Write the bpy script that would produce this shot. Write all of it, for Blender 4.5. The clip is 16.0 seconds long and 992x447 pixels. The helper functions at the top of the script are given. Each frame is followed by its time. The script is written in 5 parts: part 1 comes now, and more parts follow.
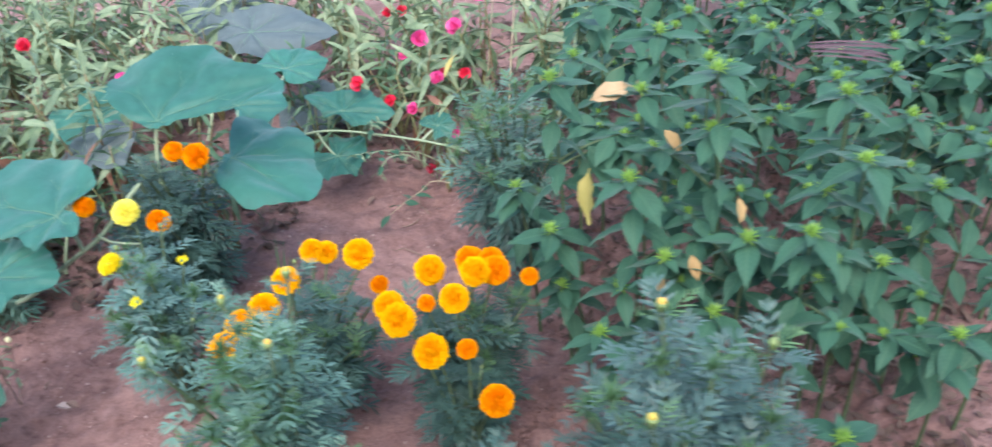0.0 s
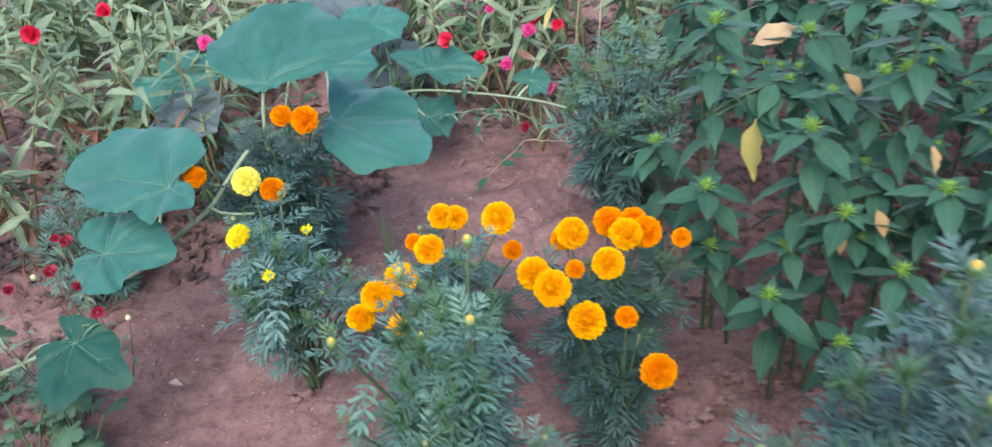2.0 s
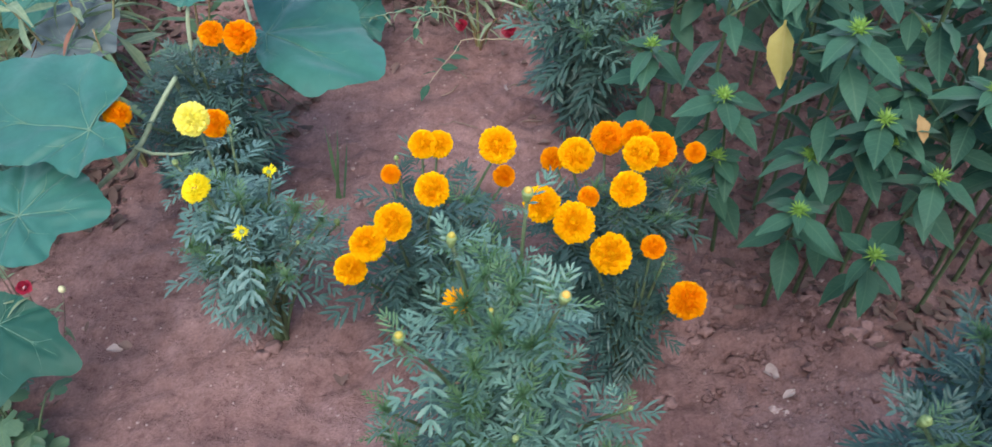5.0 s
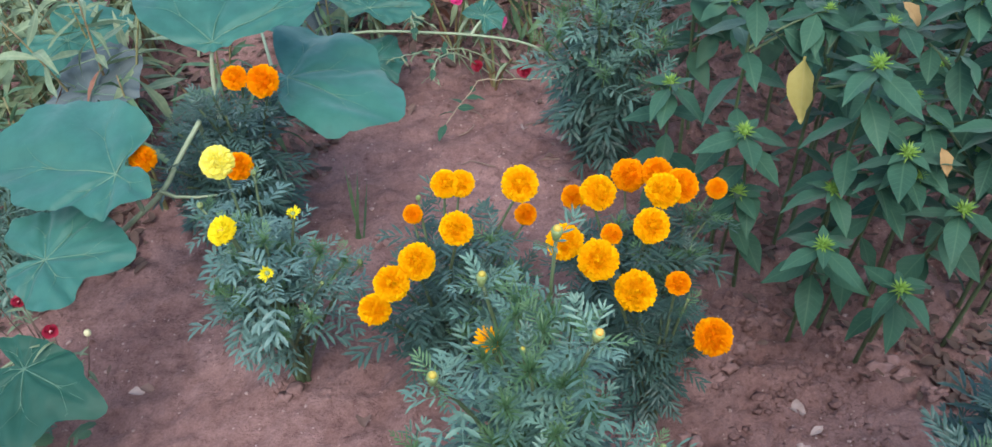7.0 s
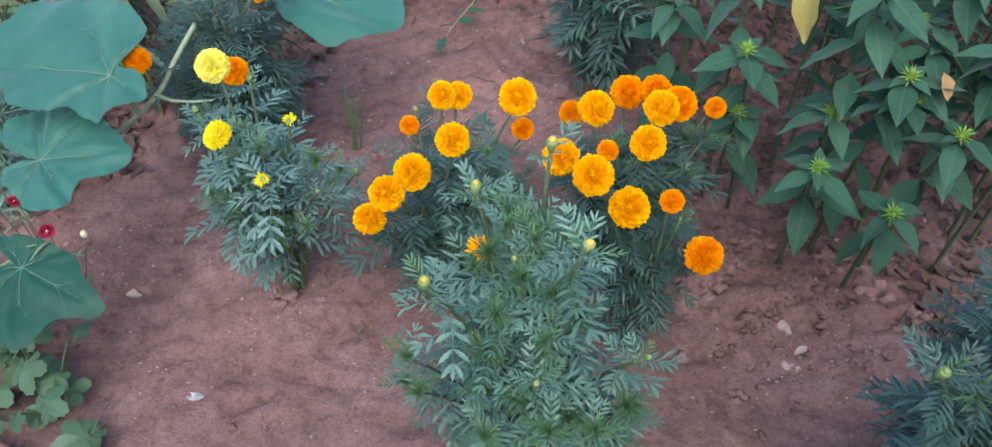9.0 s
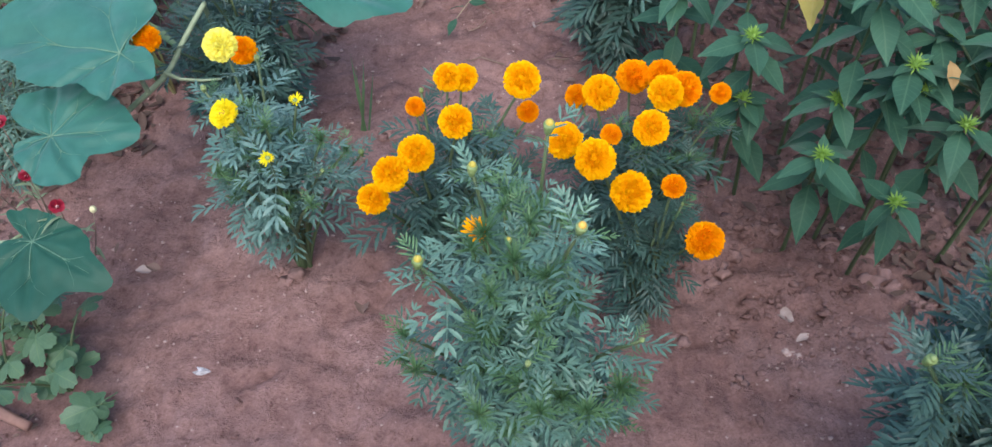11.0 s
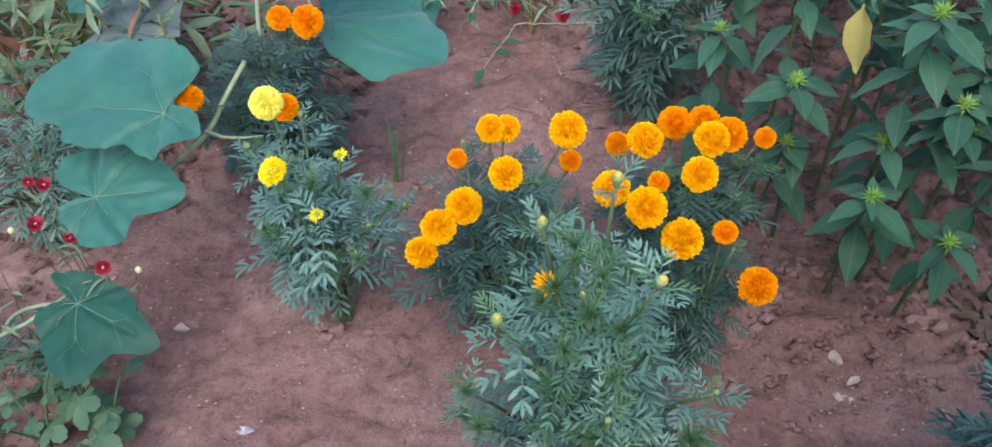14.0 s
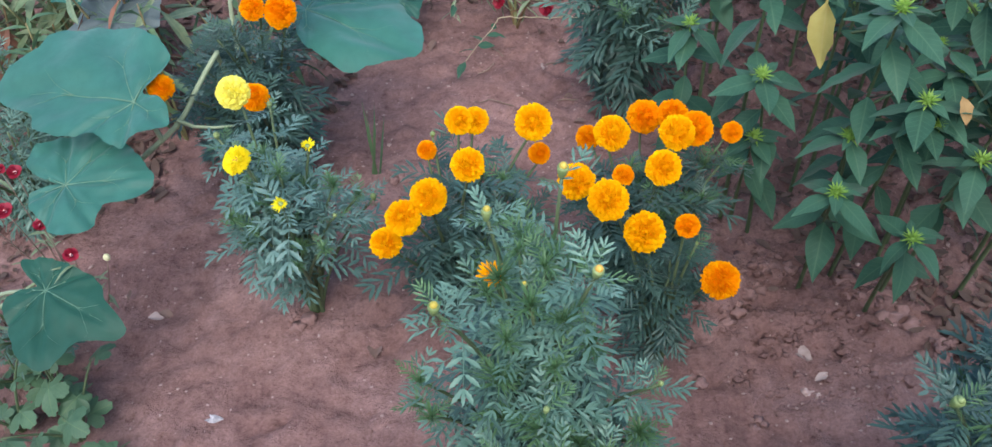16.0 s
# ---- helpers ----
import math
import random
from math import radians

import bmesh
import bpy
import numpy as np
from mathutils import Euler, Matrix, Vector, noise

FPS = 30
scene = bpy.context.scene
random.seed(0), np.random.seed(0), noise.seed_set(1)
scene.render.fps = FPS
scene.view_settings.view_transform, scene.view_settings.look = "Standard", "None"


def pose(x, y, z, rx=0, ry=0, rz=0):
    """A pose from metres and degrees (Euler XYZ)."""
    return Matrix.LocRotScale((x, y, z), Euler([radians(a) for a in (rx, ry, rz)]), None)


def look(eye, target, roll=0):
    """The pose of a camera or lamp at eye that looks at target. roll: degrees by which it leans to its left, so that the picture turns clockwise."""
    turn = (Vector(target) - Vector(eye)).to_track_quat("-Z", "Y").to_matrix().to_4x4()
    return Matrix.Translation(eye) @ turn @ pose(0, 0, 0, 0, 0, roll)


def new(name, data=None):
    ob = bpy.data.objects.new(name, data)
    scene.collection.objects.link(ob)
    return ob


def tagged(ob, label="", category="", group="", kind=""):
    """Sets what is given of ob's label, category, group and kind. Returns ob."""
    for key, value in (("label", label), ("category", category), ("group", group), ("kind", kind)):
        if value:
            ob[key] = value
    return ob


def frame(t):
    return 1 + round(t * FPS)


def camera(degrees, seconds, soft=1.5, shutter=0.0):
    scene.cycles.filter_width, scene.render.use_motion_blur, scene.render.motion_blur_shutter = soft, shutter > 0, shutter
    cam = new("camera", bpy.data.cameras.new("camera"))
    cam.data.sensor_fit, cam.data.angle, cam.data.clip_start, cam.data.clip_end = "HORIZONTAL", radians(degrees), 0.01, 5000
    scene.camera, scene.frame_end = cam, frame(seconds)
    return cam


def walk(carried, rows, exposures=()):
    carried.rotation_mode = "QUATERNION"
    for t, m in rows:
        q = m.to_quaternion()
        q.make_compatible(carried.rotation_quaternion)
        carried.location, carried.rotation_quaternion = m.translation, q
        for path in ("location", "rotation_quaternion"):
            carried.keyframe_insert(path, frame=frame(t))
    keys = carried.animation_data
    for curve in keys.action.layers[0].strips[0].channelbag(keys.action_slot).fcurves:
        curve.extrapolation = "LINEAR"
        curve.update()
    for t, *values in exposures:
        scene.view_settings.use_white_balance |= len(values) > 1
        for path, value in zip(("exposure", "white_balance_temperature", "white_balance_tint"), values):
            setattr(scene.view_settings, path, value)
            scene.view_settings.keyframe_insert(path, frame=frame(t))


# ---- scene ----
cam = camera(60.9, 16.0, 1.4, 0.8)
PATH = [
    (0, (0.187, 0.023, 1.311), (-0.01, 1.667, 0.189), -2.5),
    (0.5, (0.106, 0.023, 1.314), (-0.141, 1.655, 0.185), -4.4),
    (1, (0.036, 0.014, 1.297), (-0.227, 1.633, 0.152), -5.6),
    (1.5, (0.018, 0.02, 1.287), (-0.23, 1.625, 0.119), -5.2),
    (2, (-0.024, 0.083, 1.268), (-0.278, 1.666, 0.073), -5.4),
    (2.5, (-0.09, 0.173, 1.257), (-0.334, 1.725, 0.019), -5.3),
    (3, (-0.136, 0.226, 1.25), (-0.282, 1.749, -0.038), -3.6),
    (3.5, (-0.22, 0.257, 1.235), (-0.229, 1.714, -0.136), -3.0),
    (4, (-0.272, 0.265, 1.222), (-0.22, 1.695, -0.176), -2.2),
    (4.5, (-0.262, 0.254, 1.231), (-0.219, 1.658, -0.193), -2.4),
    (5, (-0.232, 0.241, 1.238), (-0.189, 1.648, -0.182), -2.4),
    (5.2, (-0.226, 0.241, 1.239), (-0.185, 1.678, -0.151), -2.5),
    (7.3, (-0.257, 0.24, 1.241), (-0.232, 1.712, -0.113), -3.7),
    (7.5, (-0.26, 0.241, 1.239), (-0.235, 1.69, -0.139), -3.6),
    (8, (-0.261, 0.239, 1.233), (-0.236, 1.631, -0.203), -3.3),
    (8.5, (-0.255, 0.234, 1.235), (-0.23, 1.586, -0.239), -2.6),
    (9, (-0.248, 0.231, 1.235), (-0.229, 1.569, -0.252), -2.1),
    (9.5, (-0.244, 0.234, 1.233), (-0.232, 1.564, -0.26), -1.9),
    (10, (-0.243, 0.235, 1.232), (-0.238, 1.553, -0.272), -1.7),
    (12.3, (-0.211, 0.206, 1.25), (-0.266, 1.514, -0.263), -3.1),
    (12.5, (-0.213, 0.214, 1.235), (-0.271, 1.539, -0.262), -2.6),
    (13, (-0.239, 0.222, 1.241), (-0.305, 1.576, -0.23), -3.1),
    (13.5, (-0.276, 0.231, 1.245), (-0.337, 1.605, -0.207), -4.1),
    (14, (-0.293, 0.238, 1.245), (-0.318, 1.623, -0.198), -4.0),
    (14.5, (-0.282, 0.238, 1.243), (-0.292, 1.622, -0.201), -3.8),
    (15, (-0.268, 0.236, 1.238), (-0.286, 1.62, -0.205), -3.6),
    (15.5, (-0.246, 0.234, 1.24), (-0.27, 1.613, -0.209), -3.6),
    (16, (-0.234, 0.23, 1.24), (-0.272, 1.608, -0.209), -3.8),
]
walk(cam, [(t, look(eye, target, roll)) for t, eye, target, roll in PATH], [(0, 2.06), (0.6, 1.95), (2.5, 1.80), (4, 1.66), (16, 1.65)])


# ---- light ----
SUN_ELEVATION, SUN_ROTATION = radians(38), radians(182)
world = bpy.data.worlds.new("sky")
scene.world = world
world.use_nodes = True
wn = world.node_tree
sky = wn.nodes.new("ShaderNodeTexSky")
sky.sky_type, sky.sun_disc = "NISHITA", False
sky.sun_elevation, sky.sun_rotation = SUN_ELEVATION, SUN_ROTATION
sky.air_density, sky.dust_density, sky.ozone_density = 1.0, 1.0, 1.5
wn.links.new(sky.outputs["Color"], wn.nodes["Background"].inputs["Color"])
wn.nodes["Background"].inputs["Strength"].default_value = 0.125
sun_data = bpy.data.lights.new("sun", "SUN")
sun_data.energy, sun_data.angle, sun_data.color = 1.5, radians(55), (1.0, 0.92, 0.84)
sun = new("sun", sun_data)
sun.matrix_world = look((-0.1, -1.9, 4.4), (0, 1.2, 0))


# ---- materials ----
def links(mat):
    nt = mat.node_tree
    return nt, nt.nodes, nt.links


def ramp(nodes, stops):
    r = nodes.new("ShaderNodeValToRGB")
    r.color_ramp.elements[0].position, r.color_ramp.elements[0].color = stops[0][0], (*stops[0][1], 1)
    r.color_ramp.elements[1].position, r.color_ramp.elements[1].color = stops[-1][0], (*stops[-1][1], 1)
    for pos, col in stops[1:-1]:
        e = r.color_ramp.elements.new(pos)
        e.color = (*col, 1)
    return r


def plant_material(name, dark, light, rough=0.5, glow=0.25, grain=60.0, bump=0.15, spread=1.0, veins=0.0, vein_colour=(0.2, 0.3, 0.12), sheen=0.0, gloss=0.5, pieces=False):
    """A thin leaf or petal: two tones by piece, a finer mottling, and light that passes through."""
    mat = bpy.data.materials.new(name)
    mat.use_nodes = True
    nt, nodes, link = links(mat)
    bsdf, out = nodes["Principled BSDF"], nodes["Material Output"]
    info, coord = nodes.new("ShaderNodeObjectInfo"), nodes.new("ShaderNodeTexCoord")
    geo = nodes.new("ShaderNodeNewGeometry")
    n1 = nodes.new("ShaderNodeTexNoise")
    n1.inputs["Scale"].default_value, n1.inputs["Detail"].default_value = grain, 4
    link.new(geo.outputs["Position"], n1.inputs["Vector"])
    n2 = nodes.new("ShaderNodeTexNoise")
    n2.inputs["Scale"].default_value, n2.inputs["Detail"].default_value = grain * 0.12, 2
    link.new(geo.outputs["Position"], n2.inputs["Vector"])
    add = nodes.new("ShaderNodeMath")
    add.operation = "MULTIPLY_ADD"
    link.new(geo.outputs["Random Per Island"] if pieces else info.outputs["Random"], add.inputs[0])
    add.inputs[1].default_value = 0.45 * spread
    link.new(n1.outputs["Fac"], add.inputs[2])
    mix = nodes.new("ShaderNodeMath")
    mix.operation = "MULTIPLY_ADD"
    link.new(n2.outputs["Fac"], mix.inputs[0])
    mix.inputs[1].default_value = 0.9 * spread
    link.new(add.outputs[0], mix.inputs[2])
    cr = ramp(nodes, [(0.0, dark), (1.0, light)])
    scale = nodes.new("ShaderNodeMapRange")
    scale.inputs["From Min"].default_value, scale.inputs["From Max"].default_value = 0.6, 1.6
    link.new(mix.outputs[0], scale.inputs["Value"])
    link.new(scale.outputs[0], cr.inputs["Fac"])
    colour = cr.outputs["Color"]
    height = n1.outputs["Fac"]
    if veins:
        sep = nodes.new("ShaderNodeSeparateXYZ")
        link.new(coord.outputs["Object"], sep.inputs[0])
        ab = nodes.new("ShaderNodeMath")
        ab.operation = "ABSOLUTE"
        link.new(sep.outputs["X"], ab.inputs[0])
        slant = nodes.new("ShaderNodeMath")
        slant.operation = "MULTIPLY_ADD"
        link.new(ab.outputs[0], slant.inputs[0])
        slant.inputs[1].default_value = -0.9
        link.new(sep.outputs["Y"], slant.inputs[2])
        wave = nodes.new("ShaderNodeMath")
        wave.operation = "MULTIPLY"
        link.new(slant.outputs[0], wave.inputs[0])
        wave.inputs[1].default_value = 62.0
        sn = nodes.new("ShaderNodeMath")
        sn.operation = "SINE"
        link.new(wave.outputs[0], sn.inputs[0])
        side = nodes.new("ShaderNodeMapRange")
        side.inputs["From Min"].default_value, side.inputs["From Max"].default_value = 0.8, 1.0
        side.inputs["To Max"].default_value = 0.5
        link.new(sn.outputs[0], side.inputs["Value"])
        rib = nodes.new("ShaderNodeMapRange")
        rib.inputs["From Min"].default_value, rib.inputs["From Max"].default_value = 0.018, 0.006
        link.new(ab.outputs[0], rib.inputs["Value"])
        top = nodes.new("ShaderNodeMath")
        top.operation = "MAXIMUM"
        link.new(side.outputs[0], top.inputs[0])
        link.new(rib.outputs[0], top.inputs[1])
        amt = nodes.new("ShaderNodeMath")
        amt.operation = "MULTIPLY"
        link.new(top.outputs[0], amt.inputs[0])
        amt.inputs[1].default_value = veins
        vm = nodes.new("ShaderNodeMix")
        vm.data_type = "RGBA"
        link.new(amt.outputs[0], vm.inputs[0])
        link.new(colour, vm.inputs[6])
        vm.inputs[7].default_value = (*vein_colour, 1)
        colour = vm.outputs[2]
    link.new(colour, bsdf.inputs["Base Color"])
    bsdf.inputs["Roughness"].default_value = rough
    bsdf.inputs["Sheen Weight"].default_value = sheen
    bsdf.inputs["Specular IOR Level"].default_value = gloss
    bp = nodes.new("ShaderNodeBump")
    bp.inputs["Strength"].default_value, bp.inputs["Distance"].default_value = bump, 0.002
    link.new(height, bp.inputs["Height"])
    link.new(bp.outputs[0], bsdf.inputs["Normal"])
    tr = nodes.new("ShaderNodeBsdfTranslucent")
    link.new(colour, tr.inputs["Color"])
    ms = nodes.new("ShaderNodeMixShader")
    ms.inputs[0].default_value = glow
    link.new(bsdf.outputs[0], ms.inputs[1])
    link.new(tr.outputs[0], ms.inputs[2])
    link.new(ms.outputs[0], out.inputs["Surface"])
    return mat


def plain_material(name, stops, rough=0.8, scale=30.0, bump=0.4, distance=0.003, metal=0.0, per_object=0.3):
    mat = bpy.data.materials.new(name)
    mat.use_nodes = True
    nt, nodes, link = links(mat)
    bsdf = nodes["Principled BSDF"]
    geo, info = nodes.new("ShaderNodeNewGeometry"), nodes.new("ShaderNodeObjectInfo")
    n1 = nodes.new("ShaderNodeTexNoise")
    n1.inputs["Scale"].default_value, n1.inputs["Detail"].default_value, n1.inputs["Roughness"].default_value = scale, 8, 0.65
    link.new(geo.outputs["Position"], n1.inputs["Vector"])
    add = nodes.new("ShaderNodeMath")
    add.operation = "MULTIPLY_ADD"
    link.new(info.outputs["Random"], add.inputs[0])
    add.inputs[1].default_value = per_object
    link.new(n1.outputs["Fac"], add.inputs[2])
    cr = ramp(nodes, stops)
    link.new(add.outputs[0], cr.inputs["Fac"])
    link.new(cr.outputs["Color"], bsdf.inputs["Base Color"])
    bsdf.inputs["Roughness"].default_value, bsdf.inputs["Metallic"].default_value = rough, metal
    bp = nodes.new("ShaderNodeBump")
    bp.inputs["Strength"].default_value, bp.inputs["Distance"].default_value = bump, distance
    link.new(n1.outputs["Fac"], bp.inputs["Height"])
    link.new(bp.outputs[0], bsdf.inputs["Normal"])
    return mat


def soil_material():
    mat = bpy.data.materials.new("red soil")
    mat.use_nodes = True
    nt, nodes, link = links(mat)
    bsdf = nodes["Principled BSDF"]
    geo = nodes.new("ShaderNodeNewGeometry")

    def noise_node(scale, detail, rough=0.6):
        n = nodes.new("ShaderNodeTexNoise")
        n.inputs["Scale"].default_value, n.inputs["Detail"].default_value, n.inputs["Roughness"].default_value = scale, detail, rough
        link.new(shift.outputs[0], n.inputs["Vector"])
        return n

    shift = nodes.new("ShaderNodeVectorMath")
    shift.inputs[1].default_value = (0.61, 0.27, 0.0)
    link.new(geo.outputs["Position"], shift.inputs[0])
    big, mid, small, fine = noise_node(4.5, 6, 0.65), noise_node(26.0, 7, 0.68), noise_node(78.0, 6, 0.7), noise_node(190.0, 5, 0.75)
    a = ramp(nodes, [(0.25, (0.204, 0.118, 0.113)), (0.5, (0.281, 0.173, 0.164)), (0.75, (0.372, 0.244, 0.236))])
    link.new(big.outputs["Fac"], a.inputs["Fac"])
    b = ramp(nodes, [(0.28, (0.66, 0.62, 0.61)), (0.46, (0.95, 0.94, 0.94)), (0.72, (1.20, 1.20, 1.20))])
    link.new(mid.outputs["Fac"], b.inputs["Fac"])
    c = ramp(nodes, [(0.3, (0.76, 0.74, 0.73)), (0.64, (1.10, 1.10, 1.10)), (0.8, (1.45, 1.46, 1.47))])
    link.new(fine.outputs["Fac"], c.inputs["Fac"])
    d = ramp(nodes, [(0.30, (0.62, 0.57, 0.56)), (0.43, (0.95, 0.94, 0.94)), (0.70, (1.16, 1.15, 1.14))])
    link.new(small.outputs["Fac"], d.inputs["Fac"])
    m1, m2, m3 = nodes.new("ShaderNodeMix"), nodes.new("ShaderNodeMix"), nodes.new("ShaderNodeMix")
    for m, x, y in ((m1, a.outputs[0], b.outputs[0]), (m3, m1.outputs[2], d.outputs[0]), (m2, m3.outputs[2], c.outputs[0])):
        m.data_type, m.blend_type = "RGBA", "MULTIPLY"
        m.inputs[0].default_value = 1.0
        link.new(x, m.inputs[6])
        link.new(y, m.inputs[7])
    link.new(m2.outputs[2], bsdf.inputs["Base Color"])
    bsdf.inputs["Roughness"].default_value = 0.95
    bsdf.inputs["Specular IOR Level"].default_value = 0.15
    hs = nodes.new("ShaderNodeMath")
    hs.operation = "MULTIPLY_ADD"
    link.new(fine.outputs["Fac"], hs.inputs[0])
    hs.inputs[1].default_value = 0.35
    link.new(mid.outputs["Fac"], hs.inputs[2])
    bp = nodes.new("ShaderNodeBump")
    bp.inputs["Strength"].default_value, bp.inputs["Distance"].default_value = 1.0, 0.013
    link.new(hs.outputs[0], bp.inputs["Height"])
    link.new(bp.outputs[0], bsdf.inputs["Normal"])
    return mat


SOIL = soil_material()
MARI = plant_material("marigold leaf", (0.042, 0.106, 0.083), (0.150, 0.285, 0.230), 0.42, 0.28, 90, sheen=0.1)
PALE_MARI = plant_material("pale grey-green marigold leaf", (0.040, 0.112, 0.082), (0.172, 0.328, 0.258), 0.42, 0.28, 90, sheen=0.1)
# deep copy of the marigold leaf with shade put into its colour
DEEP_SHADE_MARI = plant_material("deep bluish marigold leaf with painted shade", (0.022, 0.062, 0.052), (0.080, 0.170, 0.142), 0.42, 0.28, 90, sheen=0.1)
BLUE_MARI = plant_material("bluish marigold leaf", (0.026, 0.070, 0.062), (0.115, 0.212, 0.192), 0.42, 0.28, 90, sheen=0.1)
LIGHT_MARI = plant_material("light bluish marigold leaf", (0.044, 0.118, 0.099), (0.176, 0.318, 0.286), 0.42, 0.28, 90, sheen=0.1)
YOUNG = plant_material("young marigold leaf", (0.055, 0.145, 0.062), (0.150, 0.290, 0.135), 0.5, 0.35, 90)
STEM = plain_material("green stem", [(0.3, (0.050, 0.090, 0.042)), (0.8, (0.110, 0.160, 0.080))], 0.6, 60)
CALYX = plain_material("bud calyx", [(0.3, (0.120, 0.190, 0.060)), (0.8, (0.240, 0.320, 0.130))], 0.5, 120)
ORANGE = plant_material("orange petals", (0.97, 0.36, 0.002), (0.98, 0.48, 0.003), 0.7, 0.38, 120, gloss=0.03, pieces=True)
AMBER = plant_material("amber petals", (0.99, 0.52, 0.003), (0.995, 0.66, 0.005), 0.7, 0.40, 120, gloss=0.03, pieces=True)
YELLOW = plant_material("yellow petals", (0.93, 0.78, 0.015), (0.96, 0.87, 0.04), 0.6, 0.45, 120, gloss=0.15, pieces=True)
LEMON = plant_material("pale yellow petals", (0.95, 0.86, 0.10), (0.98, 0.95, 0.30), 0.6, 0.5, 120, gloss=0.1, pieces=True)
GOURD = plant_material("pumpkin leaf", (0.012, 0.092, 0.069), (0.036, 0.170, 0.134), 0.56, 0.15, 40, bump=0.6, gloss=0.45, sheen=0.16)
GOURD_DARK = plant_material("dark green pumpkin leaf", (0.009, 0.062, 0.042), (0.024, 0.104, 0.074), 0.55, 0.15, 40, bump=0.6, gloss=0.3)
GOURD_GREY = plant_material("grey-toned pumpkin leaf", (0.046, 0.072, 0.080), (0.104, 0.142, 0.152), 0.7, 0.1, 30, bump=0.5)
VEIN = plain_material("pale leaf vein", [(0.3, (0.055, 0.155, 0.105)), (0.8, (0.120, 0.225, 0.155))], 0.5, 80, 0.1)
VINE = plain_material("pale hairy vine", [(0.3, (0.17, 0.24, 0.145)), (0.8, (0.29, 0.36, 0.24))], 0.6, 60)
BROAD = plant_material("broad leaf", (0.012, 0.057, 0.037), (0.042, 0.128, 0.081), 0.62, 0.25, 50, veins=0.42, vein_colour=(0.10, 0.20, 0.12), gloss=0.28, spread=1.35, sheen=0.12)
BURR = plant_material("bright bud bracts", (0.14, 0.29, 0.04), (0.25, 0.42, 0.08), 0.5, 0.3, 90)
BALSAM = plant_material("narrow balsam leaf", (0.075, 0.145, 0.078), (0.285, 0.375, 0.225), 0.45, 0.3, 60, veins=0.4, vein_colour=(0.38, 0.43, 0.27))
REDSTEM = plain_material("reddish stem", [(0.3, (0.17, 0.075, 0.045)), (0.55, (0.20, 0.15, 0.075)), (0.9, (0.20, 0.25, 0.11))], 0.6, 50)
CRIMSON = plant_material("crimson petals", (0.55, 0.012, 0.045), (0.75, 0.03, 0.09), 0.5, 0.3, 120)
MAGENTA = plant_material("magenta petals", (0.60, 0.020, 0.18), (0.80, 0.12, 0.38), 0.5, 0.3, 120)
WINE = plant_material("dark red petals", (0.20, 0.007, 0.026), (0.38, 0.02, 0.055), 0.5, 0.2, 120)
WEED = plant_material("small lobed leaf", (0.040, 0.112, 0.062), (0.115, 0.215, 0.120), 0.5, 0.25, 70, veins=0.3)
YLEAF = plant_material("yellowed leaf", (0.30, 0.26, 0.055), (0.44, 0.38, 0.12), 0.5, 0.25, 60, veins=0.3, vein_colour=(0.45, 0.38, 0.16))
DRY = plant_material("dry tan leaf", (0.36, 0.24, 0.13), (0.55, 0.41, 0.26), 0.8, 0.2, 60, veins=0.4, vein_colour=(0.35, 0.22, 0.12))
TAN = plant_material("tan withered leaf", (0.30, 0.19, 0.075), (0.47, 0.32, 0.15), 0.8, 0.2, 60, veins=0.4, vein_colour=(0.30, 0.19, 0.09))
DRYDARK = plant_material("rotting brown leaf", (0.10, 0.065, 0.055), (0.24, 0.16, 0.14), 0.9, 0.05, 60)
SCRAP = plant_material("bleached dead leaf", (0.26, 0.19, 0.175), (0.50, 0.41, 0.39), 0.9, 0.05, 90)
RUST = plant_material("withered reddish leaf", (0.16, 0.06, 0.04), (0.32, 0.16, 0.11), 0.7, 0.2, 60)
# dead leaves, kept dark so that they also paint shade on the soil
SHADE_LITTER = plant_material("leaf litter", (0.045, 0.030, 0.026), (0.165, 0.108, 0.092), 0.9, 0.05, 60, pieces=True)
PURPLE = plant_material("dried purple leaf", (0.045, 0.025, 0.032), (0.135, 0.075, 0.092), 0.7, 0.1, 25)
STRAW = plain_material("straw stem", [(0.3, (0.28, 0.23, 0.15)), (0.8, (0.48, 0.42, 0.30))], 0.8, 60)
STICK = plain_material("reddish stick", [(0.3, (0.165, 0.088, 0.074)), (0.8, (0.270, 0.155, 0.130))], 0.85, 60)
TWIG = plain_material("brown twig", [(0.3, (0.14, 0.10, 0.08)), (0.8, (0.28, 0.21, 0.17))], 0.9, 60)
STONE = plain_material("small stone", [(0.25, (0.28, 0.18, 0.165)), (0.6, (0.44, 0.32, 0.30)), (0.98, (0.70, 0.60, 0.57))], 0.9, 80)
CLOD = plain_material("soil clod", [(0.2, (0.150, 0.086, 0.080)), (0.9, (0.330, 0.205, 0.196))], 0.95, 70, 0.8, 0.006)
PAPER = plain_material("white scrap", [(0.3, (0.30, 0.29, 0.32)), (0.8, (0.55, 0.54, 0.58))], 0.7, 50)
PLASTER = plain_material("grey plaster", [(0.3, (0.34, 0.32, 0.30)), (0.8, (0.46, 0.44, 0.41))], 0.9, 6)
PALE_PINK = plain_material("pale pink flower centre", [(0.3, (0.55, 0.25, 0.30)), (0.8, (0.72, 0.50, 0.52))], 0.7, 90)
SEED = plain_material("pale seed head", [(0.3, (0.42, 0.42, 0.22)), (0.8, (0.60, 0.58, 0.36))], 0.7, 90)
TIP_YELLOW = plain_material("yellow-green bud tip", [(0.3, (0.34, 0.33, 0.05)), (0.8, (0.58, 0.42, 0.07))], 0.6, 120)
